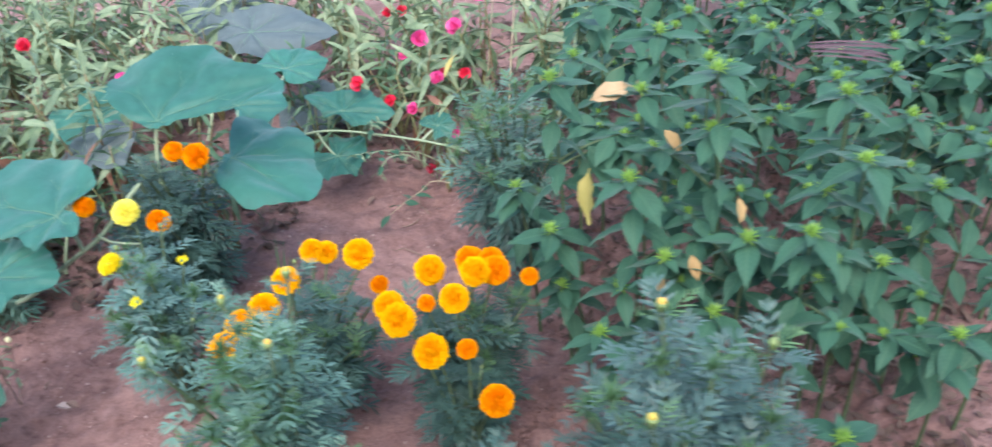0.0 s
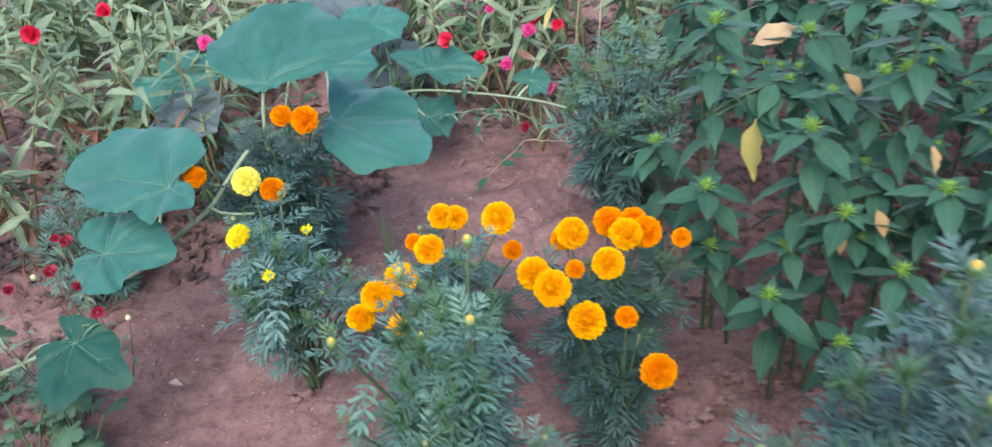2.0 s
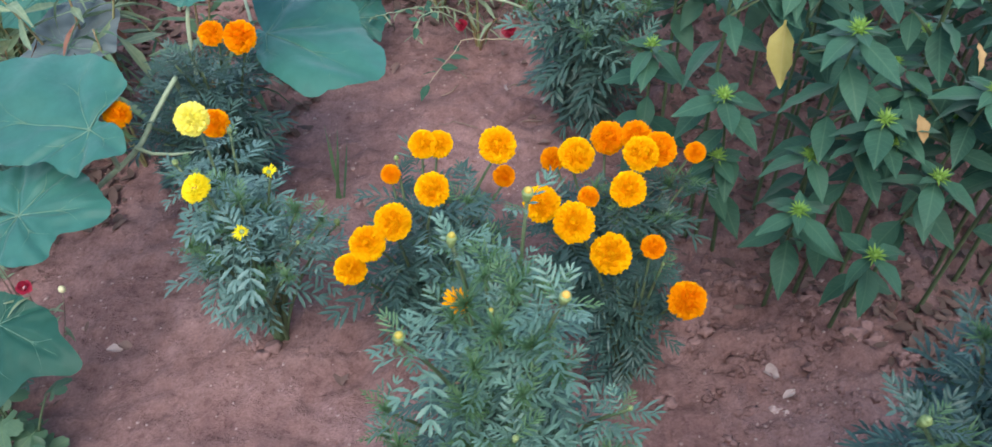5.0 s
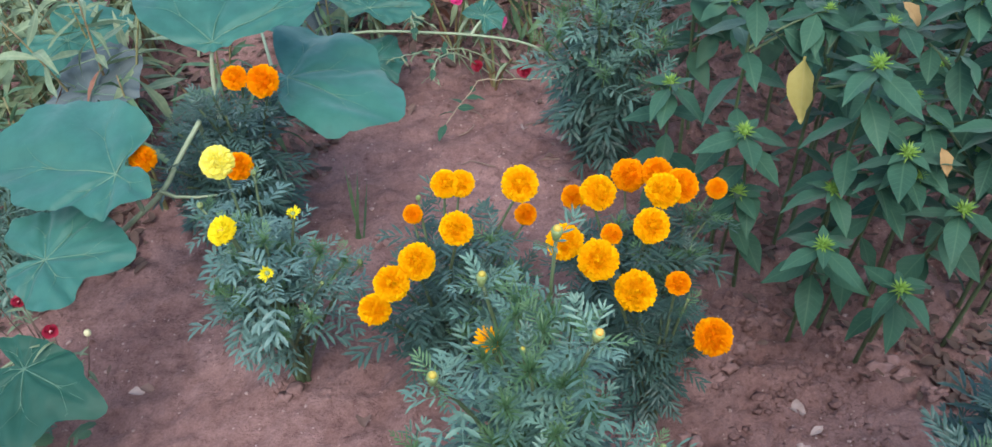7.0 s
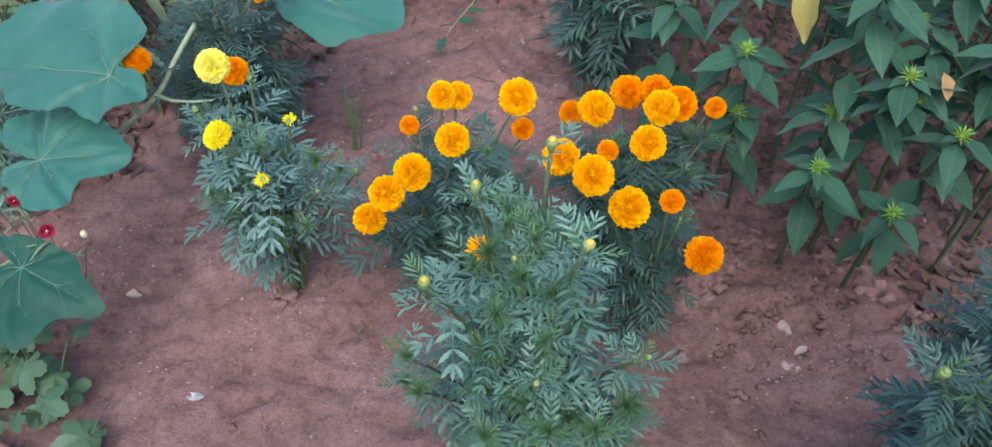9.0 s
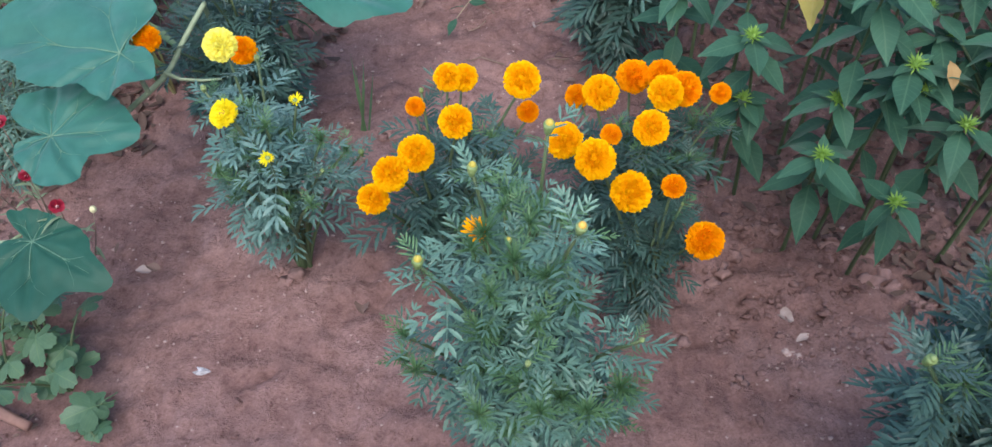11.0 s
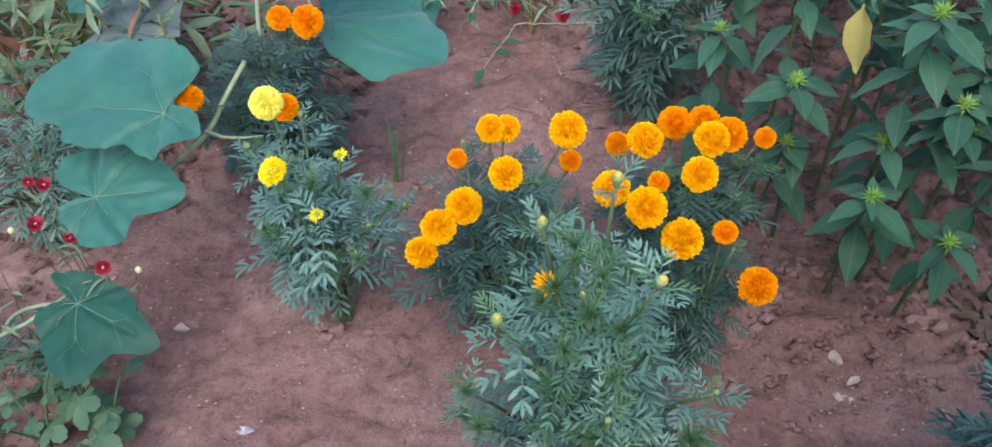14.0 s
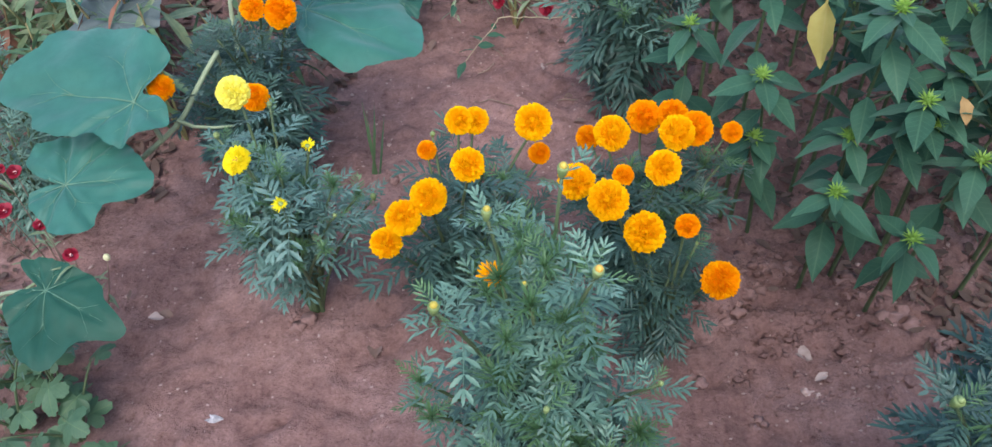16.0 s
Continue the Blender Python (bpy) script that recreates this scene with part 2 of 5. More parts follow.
TIP_ORANGE = plain_material("orange bud tip", [(0.3, (0.55, 0.32, 0.05)), (0.8, (0.70, 0.42, 0.08))], 0.6, 120)
HOLE = plain_material("dark flower disc", [(0.3, (0.25, 0.16, 0.02)), (0.8, (0.45, 0.30, 0.03))], 0.8, 90)


# ---- mesh helpers ----
class Shape:
    def __init__(self):
        self.v, self.f = [], []

    def tube(self, pts, radii, sides=5, cap=True):
        pts = [Vector(p) for p in pts]
        n0 = len(self.v)
        side = Vector((1, 0, 0))
        for i, p in enumerate(pts):
            d = (pts[min(i + 1, len(pts) - 1)] - pts[max(i - 1, 0)]).normalized()
            side = side - d * side.dot(d)
            side = side.normalized() if side.length > 1e-4 else d.orthogonal().normalized()
            up = d.cross(side)
            for k in range(sides):
                a = 2 * math.pi * k / sides
                self.v.append(p + (side * math.cos(a) + up * math.sin(a)) * radii[i])
        for i in range(len(pts) - 1):
            for k in range(sides):
                a, b = n0 + i * sides + k, n0 + i * sides + (k + 1) % sides
                self.f.append((a, b, b + sides, a + sides))
        if cap:
            self.f.append(tuple(n0 + (len(pts) - 1) * sides + k for k in range(sides)))
        return self

    def blade(self, base, along, normal, length, profile, droop=0.0, fold=0.0, wave=0.0, across=1):
        """A leaf or petal from base along a direction: half widths by share of its length, arched by droop, folded along its rib."""
        base, along, normal = Vector(base), Vector(along).normalized(), Vector(normal)
        normal = (normal - along * normal.dot(along)).normalized()
        side = along.cross(normal)
        rows = []
        for s, w in profile:
            c = base + along * (length * s * (1 - 0.25 * abs(droop) * s)) - normal * (droop * length * s * s)
            if w <= 0:
                rows.append([len(self.v)])
                self.v.append(c)
                continue
            row = []
            for k in range(-across, across + 1):
                u = k / across
                lift = fold * abs(u) * w * length + wave * length * math.sin(s * 19 + (2.1 if k > 0 else 0)) * abs(u)
                row.append(len(self.v))
                self.v.append(c + side * (u * w * length) + normal * lift)
            rows.append(row)
        for a, b in zip(rows, rows[1:]):
            if len(a) == 1 and len(b) > 1:
                self.f += [(a[0], b[k + 1], b[k]) for k in range(len(b) - 1)]
            elif len(b) == 1 and len(a) > 1:
                self.f += [(a[k], a[k + 1], b[0]) for k in range(len(a) - 1)]
            elif len(a) > 1:
                self.f += [(a[k], a[k + 1], b[k + 1], b[k]) for k in range(len(a) - 1)]
        return self

    def ball(self, centre, radii, rings=6, sides=10, rough=0.0, seed=0.0):
        n0 = len(self.v)
        c = Vector(centre)
        for i in range(rings + 1):
            ph = math.pi * i / rings
            for k in range(sides):
                th = 2 * math.pi * k / sides
                d = Vector((math.sin(ph) * math.cos(th), math.sin(ph) * math.sin(th), math.cos(ph)))
                g = 1 + rough * noise.noise(d * 1.7 + Vector((seed, seed * 0.7, 0)))
                self.v.append(c + Vector((d.x * radii[0], d.y * radii[1], d.z * radii[2])) * g)
        for i in range(rings):
            for k in range(sides):
                a, b = n0 + i * sides + k, n0 + i * sides + (k + 1) % sides
                self.f.append((a, a + sides, b + sides, b))
        return self

    def add(self, me, m):
        n0 = len(self.v)
        self.v += [m @ v.co for v in me.vertices]
        self.f += [tuple(n0 + i for i in p.vertices) for p in me.polygons]
        return self

    def mesh(self, name, mat, smooth=True):
        me = bpy.data.meshes.new(name)
        me.from_pydata([tuple(p) for p in self.v], [], self.f)
        me.materials.append(mat)
        if smooth:
            me.polygons.foreach_set("use_smooth", [True] * len(me.polygons))
        me.update()
        return me


def part(name, me, parent, m=None, label=""):
    ob = new(name, me)
    ob.parent = parent
    if m is not None:
        ob.matrix_basis = m
    return tagged(ob, label)


def thing(name, place, label, category, group="", kind=""):
    ob = new(name)
    ob.location = place
    ob.empty_display_size = 0.02
    return tagged(ob, label, category, group, kind)


def single(name, me, m, label, category, group="", kind=""):
    ob = new(name, me)
    ob.matrix_basis = m
    return tagged(ob, label, category, group, kind)


def place(p, az, el, size, roll=0.0):
    """Puts a leaf whose tip lies on +y: azimuth from +x, elevation and roll in radians."""
    return Matrix.Translation(p) @ Matrix.Rotation(az - math.pi / 2, 4, "Z") @ Matrix.Rotation(el, 4, "X") @ Matrix.Rotation(roll, 4, "Y") @ Matrix.Scale(size, 4)


def upright(p, normal, size, spin=0.0):
    """Puts a flower whose face is +z so that it faces along normal."""
    return Matrix.Translation(p) @ Vector(normal).to_track_quat("Z", "Y").to_matrix().to_4x4() @ Matrix.Rotation(spin, 4, "Z") @ Matrix.Scale(size, 4)


# ---- ground ----
def gz(x, y):
    """Height of the soil."""
    p = Vector((x, y, 0))
    h = 0.020 * noise.noise(p * 2.3) + 0.007 * noise.noise(p * 9 + Vector((5, 1, 0)))
    for bx, by, r, a in ((-0.62, 1.22, 0.16, 0.02), (-0.30, 1.2, 0.2, 0.02), (0.02, 1.22, 0.2, 0.015), (-0.2, 0.85, 0.2, 0.02)):
        h += a * math.exp(-((x - bx) ** 2 + (y - by) ** 2) / r**2)
    return h


def rough_gz(x, y):
    p = Vector((x, y, 0))
    lump = noise.noise(p * 26 + Vector((3, 7, 0)))
    bed = max(0.0, 1 - 2.5 * max(-1.5 - x, x - 0.9, 0.65 - y, y - 2.4, 0.0))
    rough = 1 + 1.1 * max(0.0, min(1.0, (x - 0.02) / 0.2)) * max(0.0, min(1.0, (y - 0.9) / 0.15))
    trodden = math.exp(-((x + 0.30) ** 2 + (y - 1.87) ** 2) / 0.0225)
    # a short crack in the crust
    along, across = (x + 0.655) * 0.897 + (y - 0.962) * 0.442, (y - 0.962) * 0.897 - (x + 0.655) * 0.442
    crack = 0.016 * math.exp(-(along / 0.045) ** 4 - ((across - 0.012 * noise.noise(p * 30)) / 0.011) ** 2)
    return gz(x, y) - crack + 0.035 * trodden * (0.5 - abs(noise.noise(p * 8 + Vector((2, 5, 0))))) + bed * rough * (0.013 * max(lump, -0.35) * (1 + noise.noise(p * 4)) + 0.011 * abs(noise.noise(p * 11 + Vector((9, 2, 0)))) + 0.006 * abs(noise.noise(p * 31 + Vector((1, 8, 0)))) + 0.004 * noise.noise(p * 60) - 0.016 * max(0.0, noise.noise(p * 14 + Vector((4, 4, 3))) - 0.42))


def spaced(lo, hi, step):
    inner = list(np.arange(lo, hi + step / 2, step))
    out, d, x = [], step, 0.0
    while x < 400:
        d *= 1.5
        x += d
        out.append(x)
    return [lo - o for o in reversed(out)] + inner + [hi + o for o in out]


def build_ground():
    xs, ys = spaced(-1.5, 0.9, 0.01), spaced(0.65, 2.4, 0.01)
    verts = [(x, y, rough_gz(x, y) if -8 < x < 8 and -8 < y < 10 else 0.0) for y in ys for x in xs]
    w = len(xs)
    faces = [(j * w + i, j * w + i + 1, j * w + w + i + 1, j * w + w + i) for j in range(len(ys) - 1) for i in range(w - 1)]
    s = Shape()
    s.v, s.f = verts, faces
    single("ground", s.mesh("ground", SOIL), Matrix(), "bare reddish brown garden soil, loose and crumbly", "ground", kind="structure")


build_ground()


def unseen_shade_wall():
    """Plain unseen wall added behind the walker; closes the garden, shades near soil."""
    s = Shape()
    s.v = [Vector((x, y, z)) for z in (-0.05, 2.3) for x, y in ((-4, -1.85), (4, -1.85), (4, -1.6), (-4, -1.6))]
    s.f = [(3, 2, 1, 0), (4, 5, 6, 7), (0, 1, 5, 4), (1, 2, 6, 5), (2, 3, 7, 6), (3, 0, 4, 7)]
    single("wall_south", s.mesh("wall_south", PLASTER, False), Matrix(), "unseen plain plastered wall, added to shade the near soil", "wall", kind="structure")


unseen_shade_wall()

# ---- shared leaf and flower meshes ----
LANCE = [(0, 0), (0.24, 0.80), (0.33, 0.62), (0.50, 1.10), (0.59, 0.76), (0.74, 0.88), (0.84, 0.42), (1, 0)]
rnd = random.Random(7)


def marigold_leaf(name, mat, seed, pairs=6, narrow=0.12):
    """A pinnate leaf, one unit long: rachis and lance-shaped leaflets."""
    r, s = random.Random(seed), Shape()
    bend = r.uniform(0.08, 0.4)

    def at(y):
        return Vector((0.03 * math.sin(3 * y + seed), y, -bend * y * y))

    s.tube([at(t) for t in (0, 0.3, 0.6, 0.86)], [0.012, 0.010, 0.008, 0.004], 3)
    prof = [(t, w * narrow) for t, w in LANCE]
    for k in range(pairs):
        y = 0.16 + 0.66 * k / (pairs - 1) + r.uniform(-0.02, 0.02)
        length = (0.30, 0.42, 0.46, 0.42, 0.36, 0.28, 0.22)[min(k, 6)] * r.uniform(0.75, 1.15)
        for sgn in (-1, 1):
            a = radians(r.uniform(46, 62) - 5 * k)
            d = Vector((sgn * math.sin(a), math.cos(a), r.uniform(-0.12, 0.22)))
            s.blade(at(y), d, (0, 0.15, 1), length, [(t, w / length * 0.36) for t, w in prof], r.uniform(0.05, 0.35), 0.35)
    s.blade(at(0.84), (0, 1, 0.02), (0, 0, 1), 0.3, prof, 0.2, 0.35)
    return s.mesh(name, mat)


MARI_LEAVES = [marigold_leaf("marigold_leaf", MARI, k, 4 + k % 2, 0.084 + 0.005 * k) for k in range(7)]
MARI_PALES = [marigold_leaf("marigold_leaf", PALE_MARI, k + 40, 4 + k % 2, 0.092 + 0.006 * k) for k in range(7)]
MARI_DEEP_SHADES = [marigold_leaf("marigold_leaf", DEEP_SHADE_MARI, k + 60, 5 + k % 3, 0.080 + 0.005 * k) for k in range(7)]
MARI_BLUES = [marigold_leaf("marigold_leaf", BLUE_MARI, k + 80, 4 + k % 2, 0.112 + 0.006 * k) for k in range(7)]
MARI_SKIES = [marigold_leaf("marigold_leaf", LIGHT_MARI, k + 100, 4 + k % 2, 0.098 + 0.006 * k) for k in range(7)]
MARI_YOUNGS = [marigold_leaf("young_leaf", YOUNG, k + 20, 6, 0.08) for k in range(3)]


def pompon(name, mat, seed, flat=0.88, petals=46, open_centre=False):
    """A double marigold head of unit radius, facing +z: ruffled petals ring by ring."""
    r, s = random.Random(seed), Shape()
    rings = 18
    for i in range(rings):
        ph = radians(112 - 104 * i / (rings - 1))
        if open_centre and i > 15:
            continue
        count = max(5, round(petals * math.sin(ph)))
        for k in range(count):
            th = 2 * math.pi * (k + 0.5 * (i % 2) + r.uniform(-0.2, 0.2)) / count
            p2 = ph + radians(r.uniform(-9, 9))
            d = Vector((math.sin(p2) * math.cos(th), math.sin(p2) * math.sin(th), math.cos(p2) * flat + 0.05))
            pole = Vector((-math.cos(p2) * math.cos(th), -math.cos(p2) * math.sin(th), math.sin(p2)))
            out = (d + pole * r.uniform(-0.15, 0.35) + d.cross(pole) * r.uniform(-0.25, 0.25)).normalized()
            swell = 1 + 0.09 * noise.noise(d * 2.6 + Vector((seed * 3.7, 0, 0)))
            length = r.uniform(0.38, 0.49) * swell
            w = r.uniform(0.045, 0.078) / length
            s.blade(d * 0.55 * swell, out, pole, length, [(0, 0.4 * w), (0.55, w), (0.9, w * 1.05), (1, w * 0.6)], r.uniform(-0.45, 0.25), r.uniform(-0.6, 0.7), 0.06)
    s.ball((0, 0, -0.02), (0.62, 0.62, 0.55 * flat if not open_centre else 0.3), 6, 12)
    return s.mesh(name, mat)


HEADS = {"orange": [pompon("petals", ORANGE, k) for k in range(4)], "amber": [pompon("petals", AMBER, k + 5) for k in range(4)], "yellow": [pompon("petals", YELLOW, 11, 0.45, 26, True)], "lemon": [pompon("petals", LEMON, 12, 0.6)]}


def calyx_mesh():
    s = Shape()
    prof = ((-1.15, 0.10), (-0.95, 0.24), (-0.55, 0.36), (-0.2, 0.42), (0.0, 0.38))
    s.tube([(0, 0, z) for z, _ in prof], [w for _, w in prof], 10)
    return s.mesh("calyx", CALYX)


CALYX_MESH = calyx_mesh()


def half_open(name, mat):
    """A bloom just opening: narrow petals standing out of the calyx."""
    r, s = random.Random(4), Shape()
    for k in range(26):
        th, lean = 2.4 * k, radians(r.uniform(15, 75))
        d = Vector((math.sin(lean) * math.cos(th), math.sin(lean) * math.sin(th), math.cos(lean)))
        s.blade((0.25 * math.cos(th), 0.25 * math.sin(th), -0.1), d, (-d.x * d.z, -d.y * d.z, 1 - d.z**2 + 0.05), r.uniform(0.6, 1.0), [(0, 0.08), (0.6, 0.13), (1, 0.05)], -0.1, 0.3)
    return s.mesh(name, mat)


HALF_YELLOW, HALF_ORANGE = half_open("petals", YELLOW), half_open("petals", ORANGE)


def bud_tip(name, mat):
    s = Shape()
    s.ball((0, 0, 0.02), (0.29, 0.29, 0.30), 6, 10)
    return s.mesh(name, mat)


BUD_YELLOW, BUD_ORANGE, BUD_GREEN = bud_tip("petal_tip", TIP_YELLOW), bud_tip("petal_tip", TIP_ORANGE), bud_tip("petal_tip", CALYX)


def tuft_mesh():
    """The fine young growth at a shoot's tip."""
    r, s = random.Random(9), Shape()
    for k in range(64):
        th, lean = 2.4 * k, radians(r.uniform(5, 80))
        d = Vector((math.sin(lean) * math.cos(th), math.sin(lean) * math.sin(th), math.cos(lean)))
        s.blade((0, 0, r.uniform(-0.2, 0.1)), d, (-d.x, -d.y, 1), r.uniform(0.4, 1.1), [(0, 0.018), (0.5, 0.038), (1, 0)], r.uniform(0, 0.5), 0.3)
    return s.mesh("young_tuft", YOUNG)


TUFT = tuft_mesh()


def bend(b, p, lift=0.62, spread=0.30):
    """A stem's course from b to p: rises first, then leans over."""
    b, p = Vector(b), Vector(p)
    c = Vector((b.x + (p.x - b.x) * spread, b.y + (p.y - b.y) * spread, b.z + (p.z - b.z) * lift))
    return lambda t: b * (1 - t) ** 2 + c * (2 * t * (1 - t)) + p * t * t


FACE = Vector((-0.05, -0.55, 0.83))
# rough direction from the flowers to the camera
TOWARD_CAMERA = Vector((-0.15, -0.66, 0.735))
HEADS_AT = []


def clear(p, q):
    """Whether a leaf from p to q keeps off the open flower heads and their line to the camera."""
    for c, rad in HEADS_AT:
        for u in (0.35, 0.6, 0.85, 1.0):
            w = p.lerp(q, u) - c
            along = max(0.0, min(0.40, w.dot(TOWARD_CAMERA)))
            if (w - TOWARD_CAMERA * along).length < (rad * 1.1 + 0.008 if along < 0.1 else rad * 0.85):
                return False
    return True


def marigold(base, blooms, shoots, label, seed, leaf=0.095, start=0.3, gap=0.044, tone="plain", low=-18):
    """A bushy marigold. blooms: (x, y, z, diameter, kind); shoots: leafy tips (x, y, z) without a bloom."""
    r = random.Random(seed)
    b = Vector((base[0], base[1], gz(*base[:2]) - 0.01))
    plant = thing("marigold_plant", b, label, "marigold", "marigolds in the bed")
    leaves = {"plain": MARI_LEAVES, "pale": MARI_PALES, "grey": MARI_LEAVES, "pine": MARI_LEAVES, "light": MARI_SKIES, "deep": MARI_DEEP_SHADES, "dark": MARI_DEEP_SHADES, "blue": MARI_BLUES}[tone]
    # lower, inner leaves get the deep copy, which paints in their shade
    shade_leaves = MARI_DEEP_SHADES if tone in ("pale", "blue", "pine") else leaves
    for x, y, z, dia, kind in [*blooms, *[(*s, 0, "leaf") for s in shoots]]:
        tip = Vector((x, y, z)) - b
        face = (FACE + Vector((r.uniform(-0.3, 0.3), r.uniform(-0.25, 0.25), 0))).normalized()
        if kind.startswith("bud"):
            face = Vector((r.uniform(-0.2, 0.2), r.uniform(-0.3, 0.1), 1)).normalized()
        top = tip - face * (0.5 * dia)
        way = bend((r.uniform(-0.012, 0.012), r.uniform(-0.012, 0.012), 0), top)
        total = top.length
        s = Shape().tube([way(k / 9) for k in range(10)], [0.0042 - 0.0022 * k / 9 for k in range(10)], 5)
        part("stem", s.mesh("stem", STEM), plant)
        end = 1 - 0.035 / total if dia > 0.03 else 1 - 0.01 / total
        t, turn = start, r.uniform(0, 3)
        while t < end:
            p = way(t)
            u = (t - start) / (1 - start)
            for side in (0, math.pi):
                if r.random() < 0.06:
                    continue
                az = turn + side + r.uniform(-0.35, 0.35)
                size = leaf * (1.08 - 0.55 * max(0, (u - 0.55) / 0.45)) * r.uniform(0.8, 1.15)
                el = radians(low + (48 - low) * u**1.6 + r.uniform(-24, 24))
                tip_at = p + Vector((math.cos(az) * math.cos(el), math.sin(az) * math.cos(el), math.sin(el))) * size
                if clear(p + b, tip_at + b):
                    part("leaf", r.choice(leaves if (p.z + b.z > 0.66 if tone == "blue" else u > 0.62) else shade_leaves), plant, place(p, az, el, size, r.uniform(-0.25, 0.25)))
            turn += math.pi / 2 + r.uniform(-0.3, 0.3)
            t += gap / total * r.uniform(0.8, 1.2)
        spin = r.uniform(0, 6)
        if kind.startswith("bud"):
            for k in range(5):
                q, az, el, size = way(1 - 0.02 / total), spin + 1.3 * k, radians(r.uniform(25, 60)), leaf * r.uniform(0.35, 0.6)
                if clear(q + b, q + b + Vector((math.cos(az) * math.cos(el), math.sin(az) * math.cos(el), math.sin(el))) * size):
                    part("leaf", r.choice(MARI_YOUNGS if k % 2 else leaves), plant, place(q, az, el, size))
        if kind == "leaf":
            if tone not in ("deep", "grey"):
                part("young_tuft", TUFT, plant, upright(top, (0, 0, 1), r.uniform(0.020, 0.034), spin))
            for k in range(4):
                az, el, size = spin + 1.6 * k, radians(r.uniform(15, 50) if tone == "blue" else r.uniform(25, 65)), leaf * r.uniform(0.35, 0.6)
                if clear(top + b, top + b + Vector((math.cos(az) * math.cos(el), math.sin(az) * math.cos(el), math.sin(el))) * size):
                    part("leaf", r.choice(MARI_YOUNGS if seed % 2 == k % 2 and tone not in ("blue", "deep", "grey") else leaves), plant, place(top, az, el, size))
            continue
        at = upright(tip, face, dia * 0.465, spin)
        name = "bud" if kind.startswith("bud") else "flower"
        calyx_at = at @ Matrix.Scale(1.6, 4)
        if kind in HEADS:
            head = part(name, r.choice(HEADS[kind]), plant, at, {"orange": "deep orange double flower head", "amber": "golden orange double flower head", "yellow": "bright yellow flower head with a small dark centre", "lemon": "pale lemon yellow flower head"}[kind])
            part("calyx", CALYX_MESH, head, Matrix.Translation((0, 0, -0.2)) @ Matrix.Scale(0.9, 4))
            if kind == "yellow":
                disc = Shape().ball((0, 0, 0.2), (0.27, 0.27, 0.12), 4, 8)
                part("disc", disc.mesh("disc", HOLE), head)
        elif kind.startswith("half"):
            head = part("flower", HALF_YELLOW if "yellow" in kind else HALF_ORANGE, plant, at, "half-open flower")
            part("calyx", CALYX_MESH, head, Matrix.Scale(0.85, 4))
        else:
            bud = part("bud", CALYX_MESH, plant, calyx_at, "closed green bud")
            part("petal_tip", {"bud_yellow": BUD_YELLOW, "bud_orange": BUD_ORANGE}.get(kind, BUD_GREEN), bud)
    return plant


# ---- marigolds ----
def ring(r, x, y, z, rx, ry, dz, count, lean=0.0):
    """Leafy tips round a bush: lower towards its edge."""
    out = []
    for k in range(count):
        a, q = 2.4 * k + r.uniform(-0.3, 0.3), math.sqrt((k + 0.5) / count)
        out.append((x + rx * q * math.cos(a), y + ry * q * math.sin(a), z - dz * q * q + r.uniform(-0.02, 0.02) + lean * rx * q * math.cos(a)))
    return out


